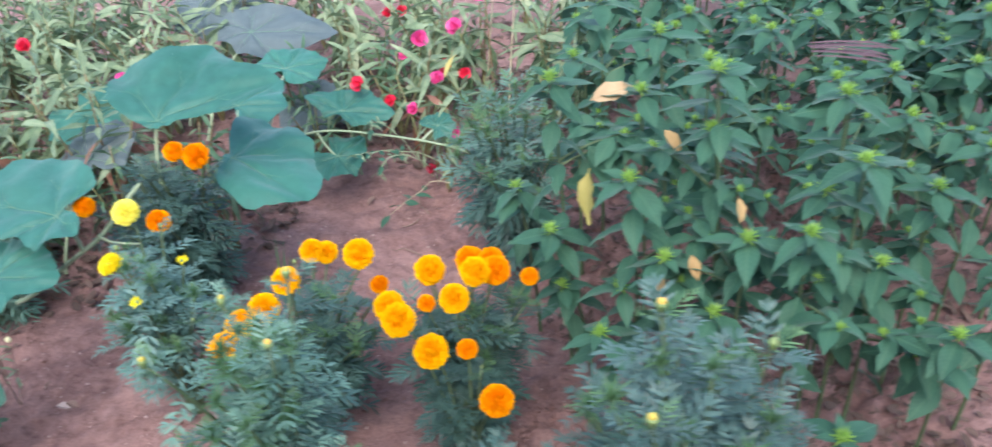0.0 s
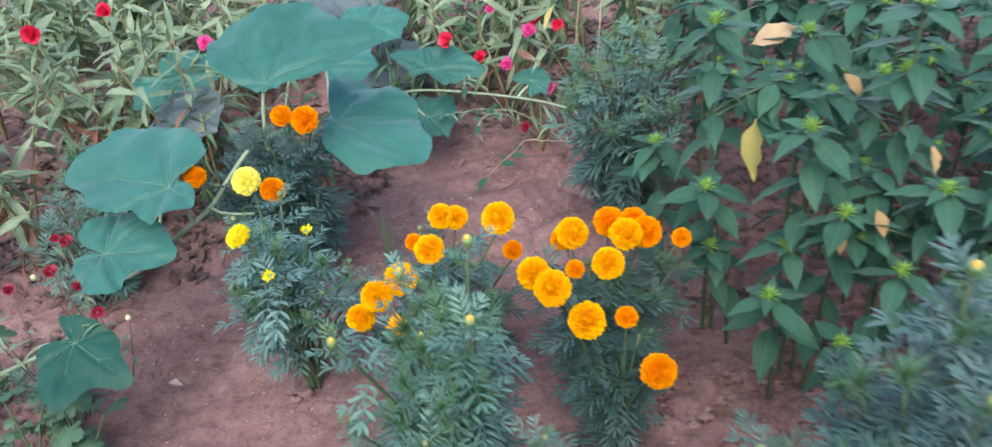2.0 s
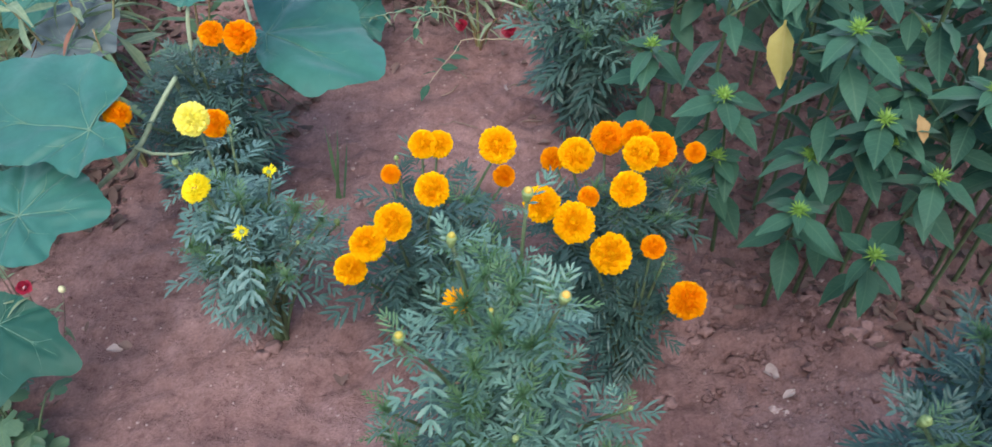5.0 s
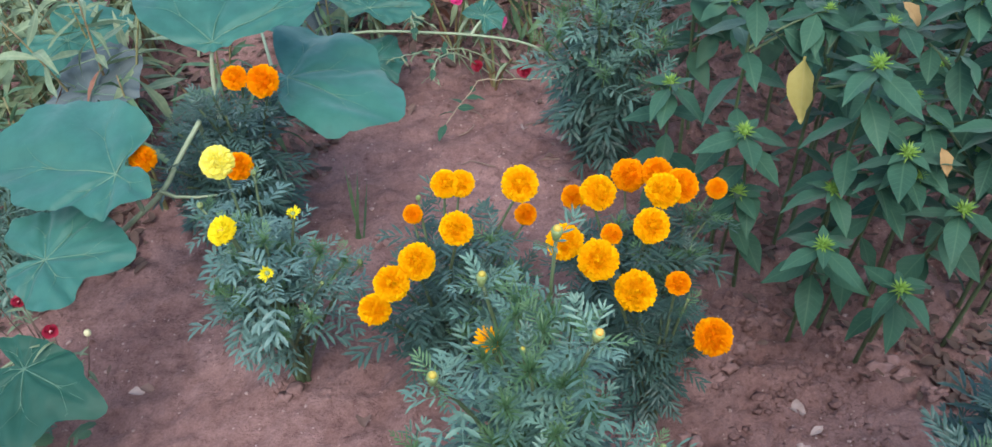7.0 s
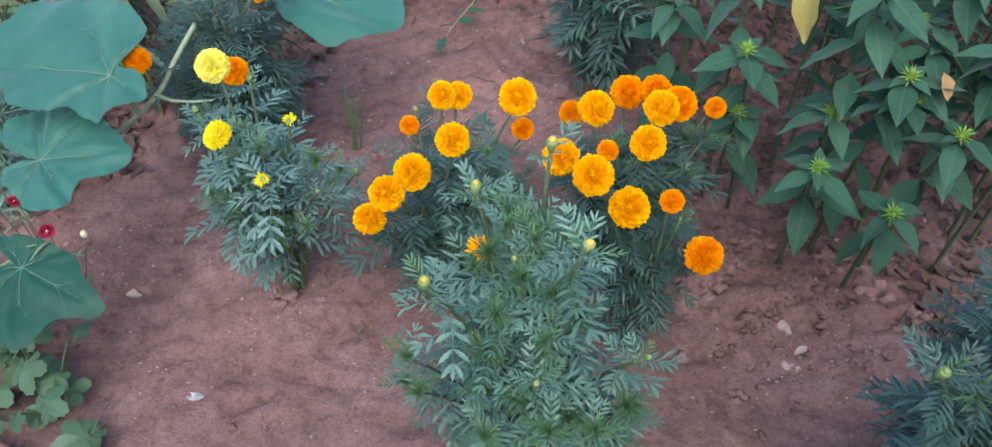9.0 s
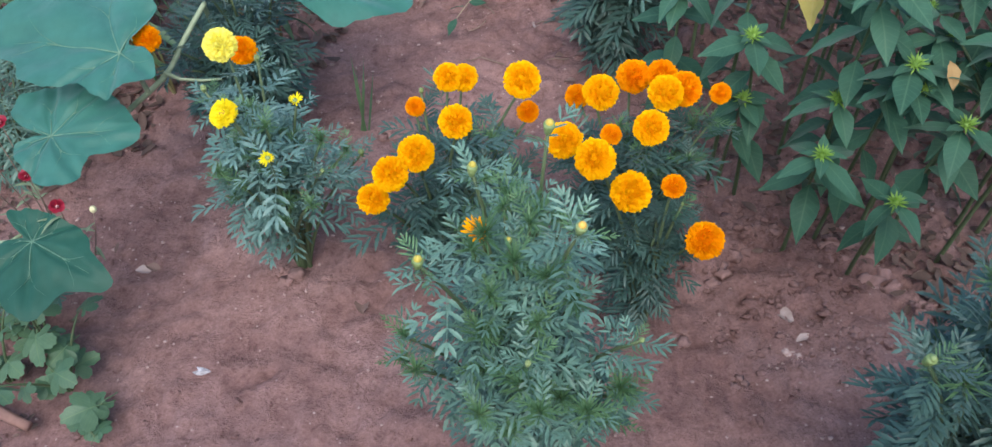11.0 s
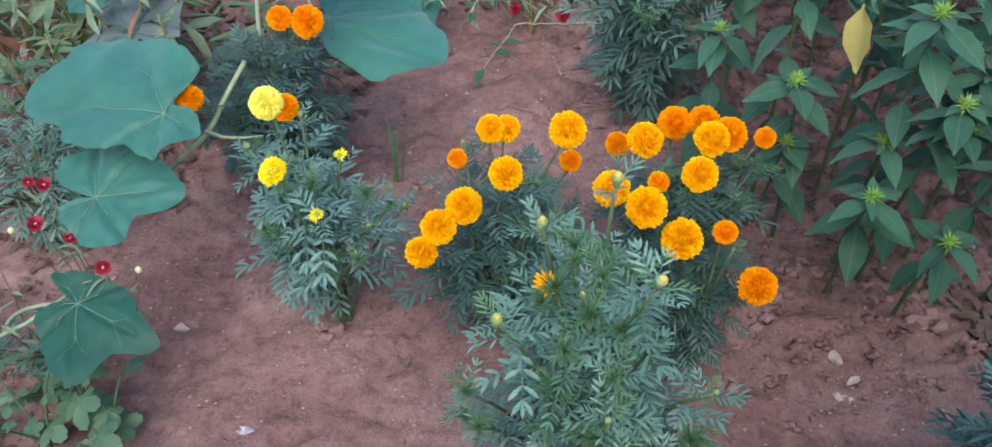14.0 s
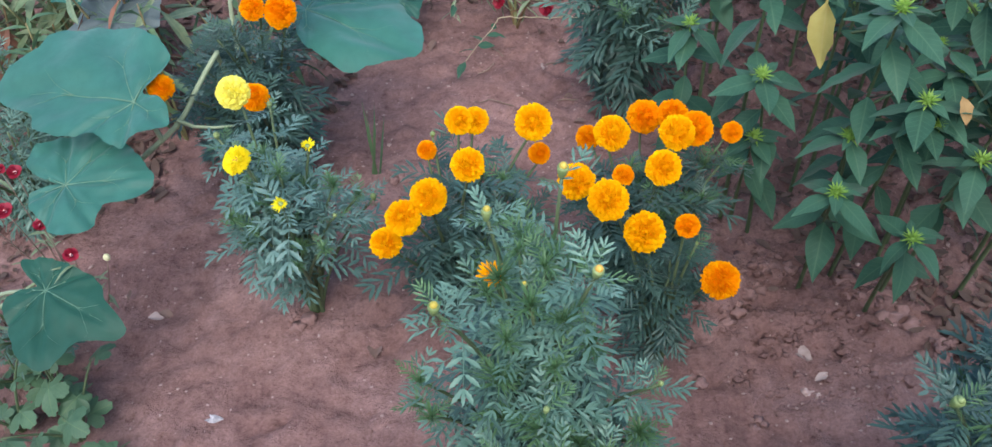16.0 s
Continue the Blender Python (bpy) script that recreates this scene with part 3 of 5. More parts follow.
BUSHES = [
    ((-0.60, 1.20), [(-0.613, 1.112, 0.463, 0.047, "yellow"), (-0.635, 1.233, 0.490, 0.055, "lemon"), (-0.54, 1.207, 0.404, 0.026, "half_yellow"), (-0.554, 1.064, 0.423, 0.026, "half_yellow"), (-0.60, 1.27, 0.44, 0.014, "bud"), (-0.455, 1.20, 0.30, 0.016, "bud"), (-0.69, 1.25, 0.40, 0.016, "bud"), (-0.50, 1.12, 0.34, 0.010, "bud")],
     ring(rnd, -0.60, 1.17, 0.38, 0.062, 0.08, 0.11, 13) + [(-0.56, 1.07, 0.28), (-0.52, 1.085, 0.30), (-0.60, 1.18, 0.41), (-0.635, 1.18, 0.40), (-0.575, 1.15, 0.40), (-0.50, 1.15, 0.37), (-0.47, 1.17, 0.33), (-0.66, 1.13, 0.33), (-0.67, 1.16, 0.29)], "bluish green marigold bush with yellow flowers and buds", 1, 0.066, 0.52, 0.034, "light", -22),
    ((-0.33, 1.18), [(-0.42, 1.064, 0.332, 0.052, "amber"), (-0.391, 1.082, 0.365, 0.058, "amber"), (-0.354, 1.105, 0.382, 0.060, "amber"), (-0.309, 1.258, 0.396, 0.050, "amber"), (-0.285, 1.266, 0.388, 0.048, "amber"), (-0.367, 1.263, 0.334, 0.036, "orange"), (-0.196, 1.185, 0.446, 0.060, "amber"), (-0.185, 1.244, 0.332, 0.040, "orange"), (-0.290, 1.075, 0.468, 0.052, "amber"), (-0.355, 1.275, 0.36, 0.014, "bud")],
     ring(rnd, -0.262, 1.16, 0.355, 0.075, 0.09, 0.13, 9), "dark green marigold bush carrying golden orange double flowers", 2, 0.085, 0.3, 0.042, "dark"),
    ((-0.02, 1.18), [(-0.101, 1.298, 0.315, 0.045, "orange"), (-0.077, 1.204, 0.401, 0.061, "amber"), (-0.016, 1.277, 0.371, 0.060, "orange"), (0.026, 1.266, 0.38, 0.054, "orange"), (0.010, 1.161, 0.433, 0.058, "amber"), (0.043, 1.186, 0.419, 0.058, "orange"), (-0.017, 1.101, 0.422, 0.056, "amber"), (0.102, 1.195, 0.400, 0.036, "orange"), (-0.070, 1.119, 0.394, 0.035, "orange"), (-0.137, 1.126, 0.379, 0.060, "amber")],
     ring(rnd, -0.02, 1.17, 0.345, 0.085, 0.08, 0.13, 9) + [(0.07, 1.20, 0.33), (0.06, 1.15, 0.3), (0.095, 1.19, 0.345)], "dark green marigold bush crowded with orange double flowers", 3, 0.085, 0.3, 0.042, "dark"),
    ((0.0, 1.06), [(-0.101, 1.045, 0.419, 0.063, "amber"), (-0.049, 1.031, 0.366, 0.064, "amber"), (0.010, 1.032, 0.374, 0.038, "orange"), (0.059, 0.996, 0.296, 0.062, "orange"), (0.03, 1.04, 0.33, 0.008, "bud")],
     ring(rnd, -0.01, 1.07, 0.26, 0.05, 0.04, 0.08, 6), "low dark marigold bush with four orange flowers", 4, 0.062, 0.3, 0.044, "deep"),
    ((-0.21, 0.83), [(-0.258, 0.807, 0.654, 0.018, "bud_yellow"), (-0.306, 0.688, 0.658, 0.018, "bud_yellow"), (-0.160, 0.706, 0.676, 0.018, "bud_orange"), (-0.181, 0.841, 0.675, 0.020, "bud_yellow"), (-0.255, 0.766, 0.602, 0.034, "half_orange"), (-0.225, 0.74, 0.62, 0.010, "bud_yellow"), (-0.21, 0.64, 0.56, 0.010, "bud"), (-0.09, 0.70, 0.50, 0.010, "bud")],
     ring(rnd, -0.215, 0.755, 0.63, 0.062, 0.09, 0.10, 15, 0.2) + ring(rnd, -0.215, 0.705, 0.50, 0.06, 0.08, 0.10, 9) + [(-0.352, 0.785, 0.39), (-0.340, 0.755, 0.36), (-0.360, 0.790, 0.33), (-0.105, 0.70, 0.40), (-0.088, 0.715, 0.36), (-0.115, 0.68, 0.36), (-0.20, 0.62, 0.50), (-0.15, 0.64, 0.46), (-0.26, 0.64, 0.46)], "tall grey-green marigold bush with yellow-tipped buds", 5, 0.068, 0.3, 0.036, "pale", -52),
    ((0.33, 0.68), [(0.250, 0.513, 0.789, 0.018, "bud_yellow"), (0.262, 0.618, 0.825, 0.018, "bud_orange"), (0.116, 0.583, 0.64, 0.016, "bud"), (0.36, 0.60, 0.80, 0.014, "bud")],
     ring(rnd, 0.285, 0.58, 0.785, 0.13, 0.13, 0.17, 18) + ring(rnd, 0.365, 0.66, 0.60, 0.11, 0.13, 0.16, 10) + [(0.215, 0.57, 0.64), (0.26, 0.74, 0.40), (0.29, 0.78, 0.34)] + ring(rnd, 0.32, 0.66, 0.48, 0.12, 0.13, 0.10, 9), "dense bluish green marigold bush with small closed buds", 6, 0.074, 0.3, 0.036, "blue", -45),
    ((-0.72, 1.60), [(-0.612, 1.490, 0.462, 0.062, "orange"), (-0.655, 1.485, 0.475, 0.048, "orange"), (-0.645, 1.341, 0.398, 0.052, "orange"), (-0.789, 1.336, 0.430, 0.048, "orange")],
     ring(rnd, -0.80, 1.57, 0.33, 0.07, 0.09, 0.16, 8) + ring(rnd, -0.735, 1.49, 0.405, 0.075, 0.10, 0.12, 10) + [(-0.712, 1.435, 0.45), (-0.69, 1.45, 0.465), (-0.675, 1.44, 0.43)], "dark marigold bush with orange flowers under pumpkin leaves", 7, 0.088, 0.3, 0.044, "deep"),
    ((0.03, 1.80), [], ring(rnd, 0.02, 1.69, 0.52, 0.13, 0.12, 0.20, 19), "dark feathery marigold bush without flowers", 8, 0.105, 0.3, 0.054, "pine", -45),
    ((-1.20, 1.49), [], ring(rnd, -1.20, 1.47, 0.25, 0.11, 0.11, 0.12, 13), "low greyish feathery marigold without flowers", 10, 0.082, 0.3, 0.044, "grey", -40),
    # a wispy weed, added here with the marigold builder
    ((-1.10, 1.14), [], ring(rnd, -1.09, 1.11, 0.13, 0.07, 0.07, 0.05, 7), "small greyish feathery marigold seedling", 12, 0.052, 0.3, 0.036, "grey"),
    ((-1.26, 1.66), [], ring(rnd, -1.25, 1.62, 0.30, 0.08, 0.08, 0.12, 7), "small feathery marigold without flowers", 9, 0.08, 0.3, 0.044),
]
for bush in BUSHES:
    HEADS_AT += [(Vector(f[:3]), f[3] / 2) for f in bush[1] if f[3] > 0.024]
# strips of bare soil kept open towards the camera, between the bushes and beside the yellow one
HEADS_AT += [(Vector((-0.505, 1.15 + 0.045 * k, 0.02)), 0.030 - 0.002 * k) for k in range(6)] + [(Vector((x, y, 0.02)), 0.027) for x, y in ((-0.70, 1.21), (-0.735, 1.29), (0.08, 1.02), (0.088, 1.06), (0.098, 1.10))]
for bush in BUSHES:
    marigold(*bush)


# ---- pumpkin vine ----
def gourd_surface(radii, ruffle, seed):
    """The leaf's edge and height: radii at even steps round the stalk, with creases along the main ribs."""
    n = len(radii)
    far = max(radii)
    tip = 2 * math.pi * radii.index(far) / n
    lobes = 0.15 if n == 12 else 0.03

    def edge(a):
        x = (a / (2 * math.pi) * n) % n
        i, u = int(x), x - int(x)
        p = [radii[(i + k) % n] for k in (-1, 0, 1, 2)]
        c = 0.5 * (2 * p[1] + (p[2] - p[0]) * u + (2 * p[0] - 5 * p[1] + 4 * p[2] - p[3]) * u * u + (3 * p[1] - p[0] - 3 * p[2] + p[3]) * u**3)
        return max(0.006, c) * (1 + 0.012 * math.sin(19 * a + seed) + lobes * (0.64 - abs(math.sin(3.5 * (a - tip)))) + 0.006 * math.sin(37 * a))

    def height(a, r):
        crease = abs(math.sin(3.5 * (a - tip)))
        return 0.06 * r - 0.14 * r * r / far + 0.11 * r * crease * (1 - 0.4 * r / far) + 0.0035 * (r / far) * math.sin(55 * r + 2.2 * abs(math.sin(3.5 * (a - tip))) * 3) + ruffle * (r / far) ** 2 * math.sin(5 * a + seed) * far
    return edge, height


def gourd_leaf(centre, normal, radii, root, label, mat=GOURD, ruffle=0.05, seed=0.0, veins=True, plant=None):
    """One lobed leaf with ribs and a long stalk to the vine."""
    edge, height = gourd_surface(radii, ruffle, seed)
    n, rings, s = 120, 12, Shape()
    s.v.append(Vector((0, 0, 0)))
    for j in range(1, rings + 1):
        for k in range(n):
            a = 2 * math.pi * k / n
            r = edge(a) * j / rings
            p = Vector((r * math.cos(a), r * math.sin(a), height(a, r)))
            p.z += 0.0022 * noise.noise(p * 60 + Vector((seed, 0, 0))) + 0.008 * noise.noise(p * 14 + Vector((0, seed, 0)))
            s.v.append(p)
    for k in range(n):
        s.f.append((0, 1 + k, 1 + (k + 1) % n))
    for j in range(rings - 1):
        for k in range(n):
            a, b = 1 + j * n + k, 1 + j * n + (k + 1) % n
            s.f.append((a, a + n, b + n, b))
    nn = Vector(normal).normalized()
    ux = (Vector((1, 0, 0)) - nn * nn.x).normalized()
    uy = nn.cross(ux)
    rot = Matrix((ux, uy, nn)).transposed().to_4x4()
    at = Matrix.Translation(Vector(centre) - plant.location) @ rot
    leaf = part("leaf", s.mesh("leaf", mat), plant, at, label)
    if veins:
        v = Shape()

        def rib(a, r0, r1, thick, lean):
            pts, rad = [], []
            for q in range(9):
                r = r0 + (r1 - r0) * q / 8
                b = a + lean * (q / 8) ** 1.3
                r = min(r, edge(b) * 0.93)
                p = Vector((r * math.cos(b), r * math.sin(b), height(b, r)))
                p.z += 0.008 * noise.noise(p * 14 + Vector((0, seed, 0))) + 0.0004
                pts.append(p)
                rad.append(thick * (1 - 0.85 * q / 8))
            v.tube(pts, rad, 4)

        best = 2 * math.pi * radii.index(max(radii)) / len(radii)
        for k in range(-3, 4):
            a = best + k * math.pi / 3.5
            full = edge(a)
            if full < 0.035:
                continue
            rib(a, 0.0, full * (0.75 if k == 0 else 0.5), 0.0014, 0.0)
            for sgn in (-1, 1):
                rib(a, full * 0.4, full * 0.75, 0.0006, sgn * 0.28)
        part("ribs", v.mesh("ribs", VEIN), leaf, None, "pale ribs")
    base, c = Vector(root) - plant.location, Vector(centre) - plant.location
    way = bend(base, c - Vector((0, 0, 0.004)), 0.75, 0.35)
    st = Shape().tube([way(k / 10) for k in range(11)], [0.0045 - 0.0015 * k / 10 for k in range(11)], 8)
    part("leaf_stalk", st.mesh("leaf_stalk", VINE), plant)
    return leaf


def pumpkin():
    base = Vector((-1.25, 1.75, gz(-1.25, 1.75)))
    plant = thing("pumpkin_vine", base, "sprawling pumpkin vine with large lobed blue-green leaves", "pumpkin plant")
    course = [(-1.25, 1.75, 0.02), (-1.15, 1.50, 0.06), (-1.03, 1.345, 0.17), (-0.93, 1.295, 0.245), (-0.860, 1.315, 0.300), (-0.787, 1.346, 0.350), (-0.755, 1.385, 0.388), (-0.721, 1.428, 0.425), (-0.728, 1.452, 0.405), (-0.735, 1.50, 0.33), (-0.70, 1.60, 0.28), (-0.66, 1.85, 0.25), (-0.566, 2.09, 0.20), (-0.35, 2.065, 0.205), (-0.125, 2.01, 0.19), (-0.02, 1.98, 0.12)]
    s = Shape()
    pts = []
    for i in range(len(course) - 1):
        p = [Vector(course[max(0, min(len(course) - 1, i + k))]) for k in (-1, 0, 1, 2)]
        for q in range(6):
            u = q / 6
            pts.append(0.5 * (2 * p[1] + (p[2] - p[0]) * u + (2 * p[0] - 5 * p[1] + 4 * p[2] - p[3]) * u * u + (3 * p[1] - p[0] - 3 * p[2] + p[3]) * u**3) - base)
    s.tube(pts, [0.0056 - 0.0026 * k / len(pts) for k in range(len(pts))], 8)
    part("vine", s.mesh("vine", VINE), plant, None, "pale hairy vine stem")
    t = Shape().tube([Vector(p) - base for p in ((-0.788, 1.345, 0.355), (-0.76, 1.335, 0.348), (-0.72, 1.325, 0.352), (-0.69, 1.33, 0.35))], [0.004, 0.003, 0.0025, 0.002], 6)
    part("side_stalk", t.mesh("side_stalk", VINE), plant)
    t = Shape().tube([Vector(p) - base for p in ((-1.32, 1.10, 0.05), (-1.18, 1.07, 0.15), (-1.06, 1.07, 0.21), (-0.99, 1.10, 0.24))], [0.005, 0.0045, 0.004, 0.003], 6)
    part("side_stalk", t.mesh("side_stalk", VINE), plant)
    gourd_leaf((-0.816, 1.289, 0.440), (-0.1, -0.22, 0.97), (0.042, 0.024, 0.02, 0.03, 0.09, 0.116, 0.139, 0.171, 0.205, 0.244, 0.243, 0.270, 0.178, 0.157, 0.116, 0.08, 0.079, 0.084, 0.085, 0.077, 0.081, 0.085, 0.076, 0.06), (-0.82, 1.33, 0.325), "large blue-green pumpkin leaf with a scalloped edge", seed=1.0, plant=plant)
    gourd_leaf((-0.930, 1.199, 0.354), (-0.1, -0.2, 0.97), (0.141, 0.125, 0.116, 0.109, 0.107, 0.107, 0.102, 0.104, 0.108, 0.105, 0.087, 0.02, 0.02, 0.056, 0.06, 0.063, 0.065, 0.072, 0.091, 0.103, 0.107, 0.093, 0.088, 0.138), (-0.95, 1.31, 0.24), "pumpkin leaf drooping towards the soil", seed=2.0, plant=plant)
    gourd_leaf((-0.952, 1.061, 0.264), (-0.05, -0.25, 0.96), (0.09, 0.072, 0.058, 0.052, 0.049, 0.049, 0.052, 0.057, 0.061, 0.07, 0.02, 0.025, 0.05, 0.063, 0.067, 0.07, 0.08, 0.10, 0.122, 0.132, 0.112, 0.120, 0.155, 0.108), (-1.20, 1.16, 0.06), "dark green young pumpkin leaf low over the soil", GOURD_DARK, seed=3.0, plant=plant)
    gourd_leaf((-0.605, 1.630, 0.379), (0.12, -0.05, 0.98), (0.2, 0.182, 0.188, 0.182, 0.178, 0.179, 0.184, 0.156, 0.02, 0.02, 0.02, 0.02, 0.02, 0.02, 0.02, 0.02, 0.024, 0.046, 0.095, 0.13, 0.198, 0.205, 0.239, 0.235), (-0.66, 1.62, 0.345), "large pumpkin leaf hanging to one side", seed=4.0, plant=plant)
    gourd_leaf((-0.678, 1.495, 0.54), (0, -0.35, 0.93), (0.06, 0.236, 0.227, 0.228, 0.205, 0.165, 0.05, 0.03, 0.02, 0.02, 0.02, 0.03), (-0.70, 1.48, 0.40), "broad upright pumpkin leaf", seed=5.0, plant=plant)
    gourd_leaf((-0.496, 2.144, 0.24), (0, -0.4, 0.9), (0.139, 0.112, 0.092, 0.074, 0.083, 0.128, 0.07, 0.046, 0.02, 0.02, 0.056, 0.099), (-0.47, 2.16, 0.02), "small rounded pumpkin leaf with a pale spot", seed=6.0, plant=plant)
    gourd_leaf((-0.73, 1.99, 0.33), (0.1, -0.2, 0.95), (0.12, 0.13, 0.15, 0.13, 0.11, 0.10, 0.1, 0.08, 0.02, 0.02, 0.08, 0.11), (-0.66, 1.75, 0.25), "pumpkin leaf half hidden behind others", seed=7.0, plant=plant)
    gourd_leaf((-0.70, 2.30, 0.30), (0.1, -0.2, 0.95), (0.11, 0.12, 0.12, 0.11, 0.10, 0.10, 0.1, 0.08, 0.02, 0.03, 0.08, 0.10), (-0.66, 1.95, 0.22), "dark pumpkin leaf behind a larger one", GOURD, 0.06, 16.0, plant=plant)
    gourd_leaf((-0.50, 2.06, 0.14), (0.15, -0.2, 0.95), (0.08, 0.09, 0.10, 0.09, 0.08, 0.02, 0.07, 0.08, 0.09, 0.09, 0.08, 0.08), (-0.56, 2.09, 0.20), "pumpkin leaf low in the shade of a larger one", GOURD, 0.06, 15.0, plant=plant)
    gourd_leaf((-0.69, 2.43, 0.12), (0.1, -0.3, 0.95), (0.13, 0.14, 0.13, 0.12, 0.11, 0.02, 0.1, 0.11, 0.12, 0.12, 0.13, 0.13), (-0.60, 2.09, 0.19), "grey pumpkin leaf close to the ground", GOURD_GREY, 0.08, 17.0, plant=plant)
    gourd_leaf((-0.215, 2.10, 0.22), (0.1, -0.4, 0.9), (0.05, 0.05, 0.052, 0.05, 0.048, 0.05, 0.05, 0.02, 0.02, 0.045, 0.05, 0.05), (-0.25, 2.05, 0.2), "small rounded pumpkin leaf at the vine's end", GOURD, 0.05, 14.0, plant=plant)
    gourd_leaf((-0.892, 2.561, 0.312), (0, -0.3, 0.95), (0.26, 0.2, 0.15, 0.14, 0.14, 0.13, 0.12, 0.1, 0.09, 0.11, 0.16, 0.2), (-1.0, 2.3, 0.05), "grey pumpkin leaf", GOURD_GREY, 0.08, 8.0, plant=plant)
    gourd_leaf((-1.12, 2.75, 0.32), (0.1, -0.3, 0.95), (0.16, 0.18, 0.16, 0.14, 0.14, 0.13, 0.12, 0.1, 0.13, 0.14, 0.16, 0.16), (-1.1, 2.4, 0.05), "grey pumpkin leaf", GOURD_GREY, 0.08, 9.0, plant=plant)
    gourd_leaf((-1.05, 1.78, 0.28), (-0.1, -0.35, 0.9), (0.1, 0.11, 0.13, 0.14, 0.12, 0.1, 0.1, 0.12, 0.13, 0.12, 0.02, 0.08), (-1.1, 1.6, 0.05), "greyish pumpkin leaf under narrow foliage", GOURD_GREY, 0.06, 10.0, plant=plant)
    gourd_leaf((-1.16, 1.98, 0.30), (0.1, -0.3, 0.9), (0.12, 0.14, 0.13, 0.12, 0.1, 0.02, 0.09, 0.1, 0.11, 0.12, 0.12, 0.12), (-1.2, 1.8, 0.05), "pumpkin leaf behind narrow foliage", GOURD, 0.06, 11.0, plant=plant)


pumpkin()


# ---- broad-leaved plants with spiky buds ----
BROAD_PROFILE = [(0, 0.012), (0.06, 0.03), (0.14, 0.105), (0.26, 0.178), (0.41, 0.212), (0.57, 0.190), (0.73, 0.128), (0.87, 0.056), (0.95, 0.02), (1, 0)]


def broad_leaf(seed, torn=False):
    """A broad pointed leaf of unit length, flat to gently folded, now and then bitten at one edge."""
    r, s = random.Random(seed), Shape()
    s.blade((0, 0, 0), (0, 1, 0), (0, 0, 1), 1.0, BROAD_PROFILE, r.uniform(0.08, 0.42), r.uniform(0.02, 0.30), 0.012, 2)
    if torn:
        for v in s.v:
            if v.x > 0.06 and 0.5 < v.y < 0.68:
                v.x *= 0.45
    twist = r.uniform(-0.35, 0.35)
    for v in s.v:
        v.x, v.z = v.x + 0.06 * twist * v.y * v.y, v.z + twist * v.x * v.y
    return s.mesh("broad_leaf", BROAD)


BROAD_LEAVES = [broad_leaf(k, k == 5) for k in range(8)]


def burr_mesh():
    r, s = random.Random(3), Shape()
    for k in range(30):
        th, lean = 2.4 * k, math.acos(1 - 1.25 * (k + 0.5) / 30)
        d = Vector((math.sin(lean) * math.cos(th), math.sin(lean) * math.sin(th), math.cos(lean)))
        s.blade(d * 0.2, d + Vector((0, 0, 0.25)), (-d.x, -d.y, 1), r.uniform(0.6, 1.0), [(0, 0.06), (0.4, 0.10), (1, 0)], r.uniform(-0.1, 0.2), 0.3)
    s.ball((0, 0, 0), (0.32, 0.32, 0.35), 5, 8)
    return s.mesh("spiky_bud", BURR)


BURR_MESH = burr_mesh()


def broad_plant(base, tip, seed, leaf=0.090, sides=2, bud=0.017, far=False):
    """An upright stem with pairs of drooping leaves and a whorl of flatter ones round the bud at its top."""
    r = random.Random(seed)
    b = Vector((base[0], base[1], gz(*base[:2]) - 0.01))
    plant = thing("leafy_plant", b, "leafy green plant topped with a bright spiky bud", "leafy plant", "leafy plants in rows")

    foliage = Shape()

    def put(at):
        if far:
            foliage.add(r.choice(BROAD_LEAVES), at)
        else:
            part("leaf", r.choice(BROAD_LEAVES), plant, at)

    def shoot(root, top, size, first, big):
        way = bend(root, top, 0.6, 0.35)
        total = (top - root).length
        s = Shape().tube([way(k / 8) for k in range(9)], [(0.0045 - 0.0028 * k / 8) * big for k in range(9)], 6)
        part("stem", s.mesh("stem", STEM), plant)
        t, turn = first, r.uniform(0, 3)
        while t < 1 - 0.03 / total:
            u = (t - first) / (1 - first)
            for side in (0, math.pi):
                if r.random() < 0.12:
                    continue
                az = turn + side + r.uniform(-0.35, 0.35)
                el = radians(-24 + 22 * u**1.3 + r.uniform(-16, 16))
                put(place(way(t), az, el, size * (1.04 - 0.14 * u**2) * r.uniform(0.75, 1.12), r.uniform(-0.4, 0.4)))
            turn += math.pi / 2 + r.uniform(-0.25, 0.25)
            t += 0.066 / total * (1.1 - 0.35 * u) * r.uniform(0.85, 1.2)
        turn = r.uniform(0, 6.3)
        for k in range(4):
            put(place(way(1 - 0.016 / total), turn + 1.571 * k + r.uniform(-0.2, 0.2), radians(r.uniform(-18, 8)), size * r.uniform(0.78, 0.98), r.uniform(-0.25, 0.25)))
        for k in range(4):
            put(place(way(1 - 0.006 / total), turn + 0.785 + 1.571 * k, radians(r.uniform(12, 34)), size * r.uniform(0.34, 0.52), r.uniform(-0.2, 0.2)))
        part("spiky_bud", BURR_MESH, plant, upright(top, (r.uniform(-0.2, 0.2), -0.25, 1), bud * big, r.uniform(0, 6)), "bright yellow-green spiky bud")
        return way

    way = shoot(Vector((0, 0, 0)), Vector(tip) - b, leaf, 0.38 if tip[2] > 0.45 else 0.66, 1.0)
    for k in range(sides):
        p = way(r.uniform(0.45, 0.75))
        a = r.uniform(-1.3, 1.3) if tip[0] < 0.3 else r.uniform(0, 6.3)
        shoot(p, p + Vector((0.11 * math.cos(a), 0.11 * math.sin(a), r.uniform(0.04, 0.11))), leaf * 0.85, 0.5, 0.62)
    if far:
        tagged(part("foliage", foliage.mesh("foliage", BROAD), plant), kind="stuff")


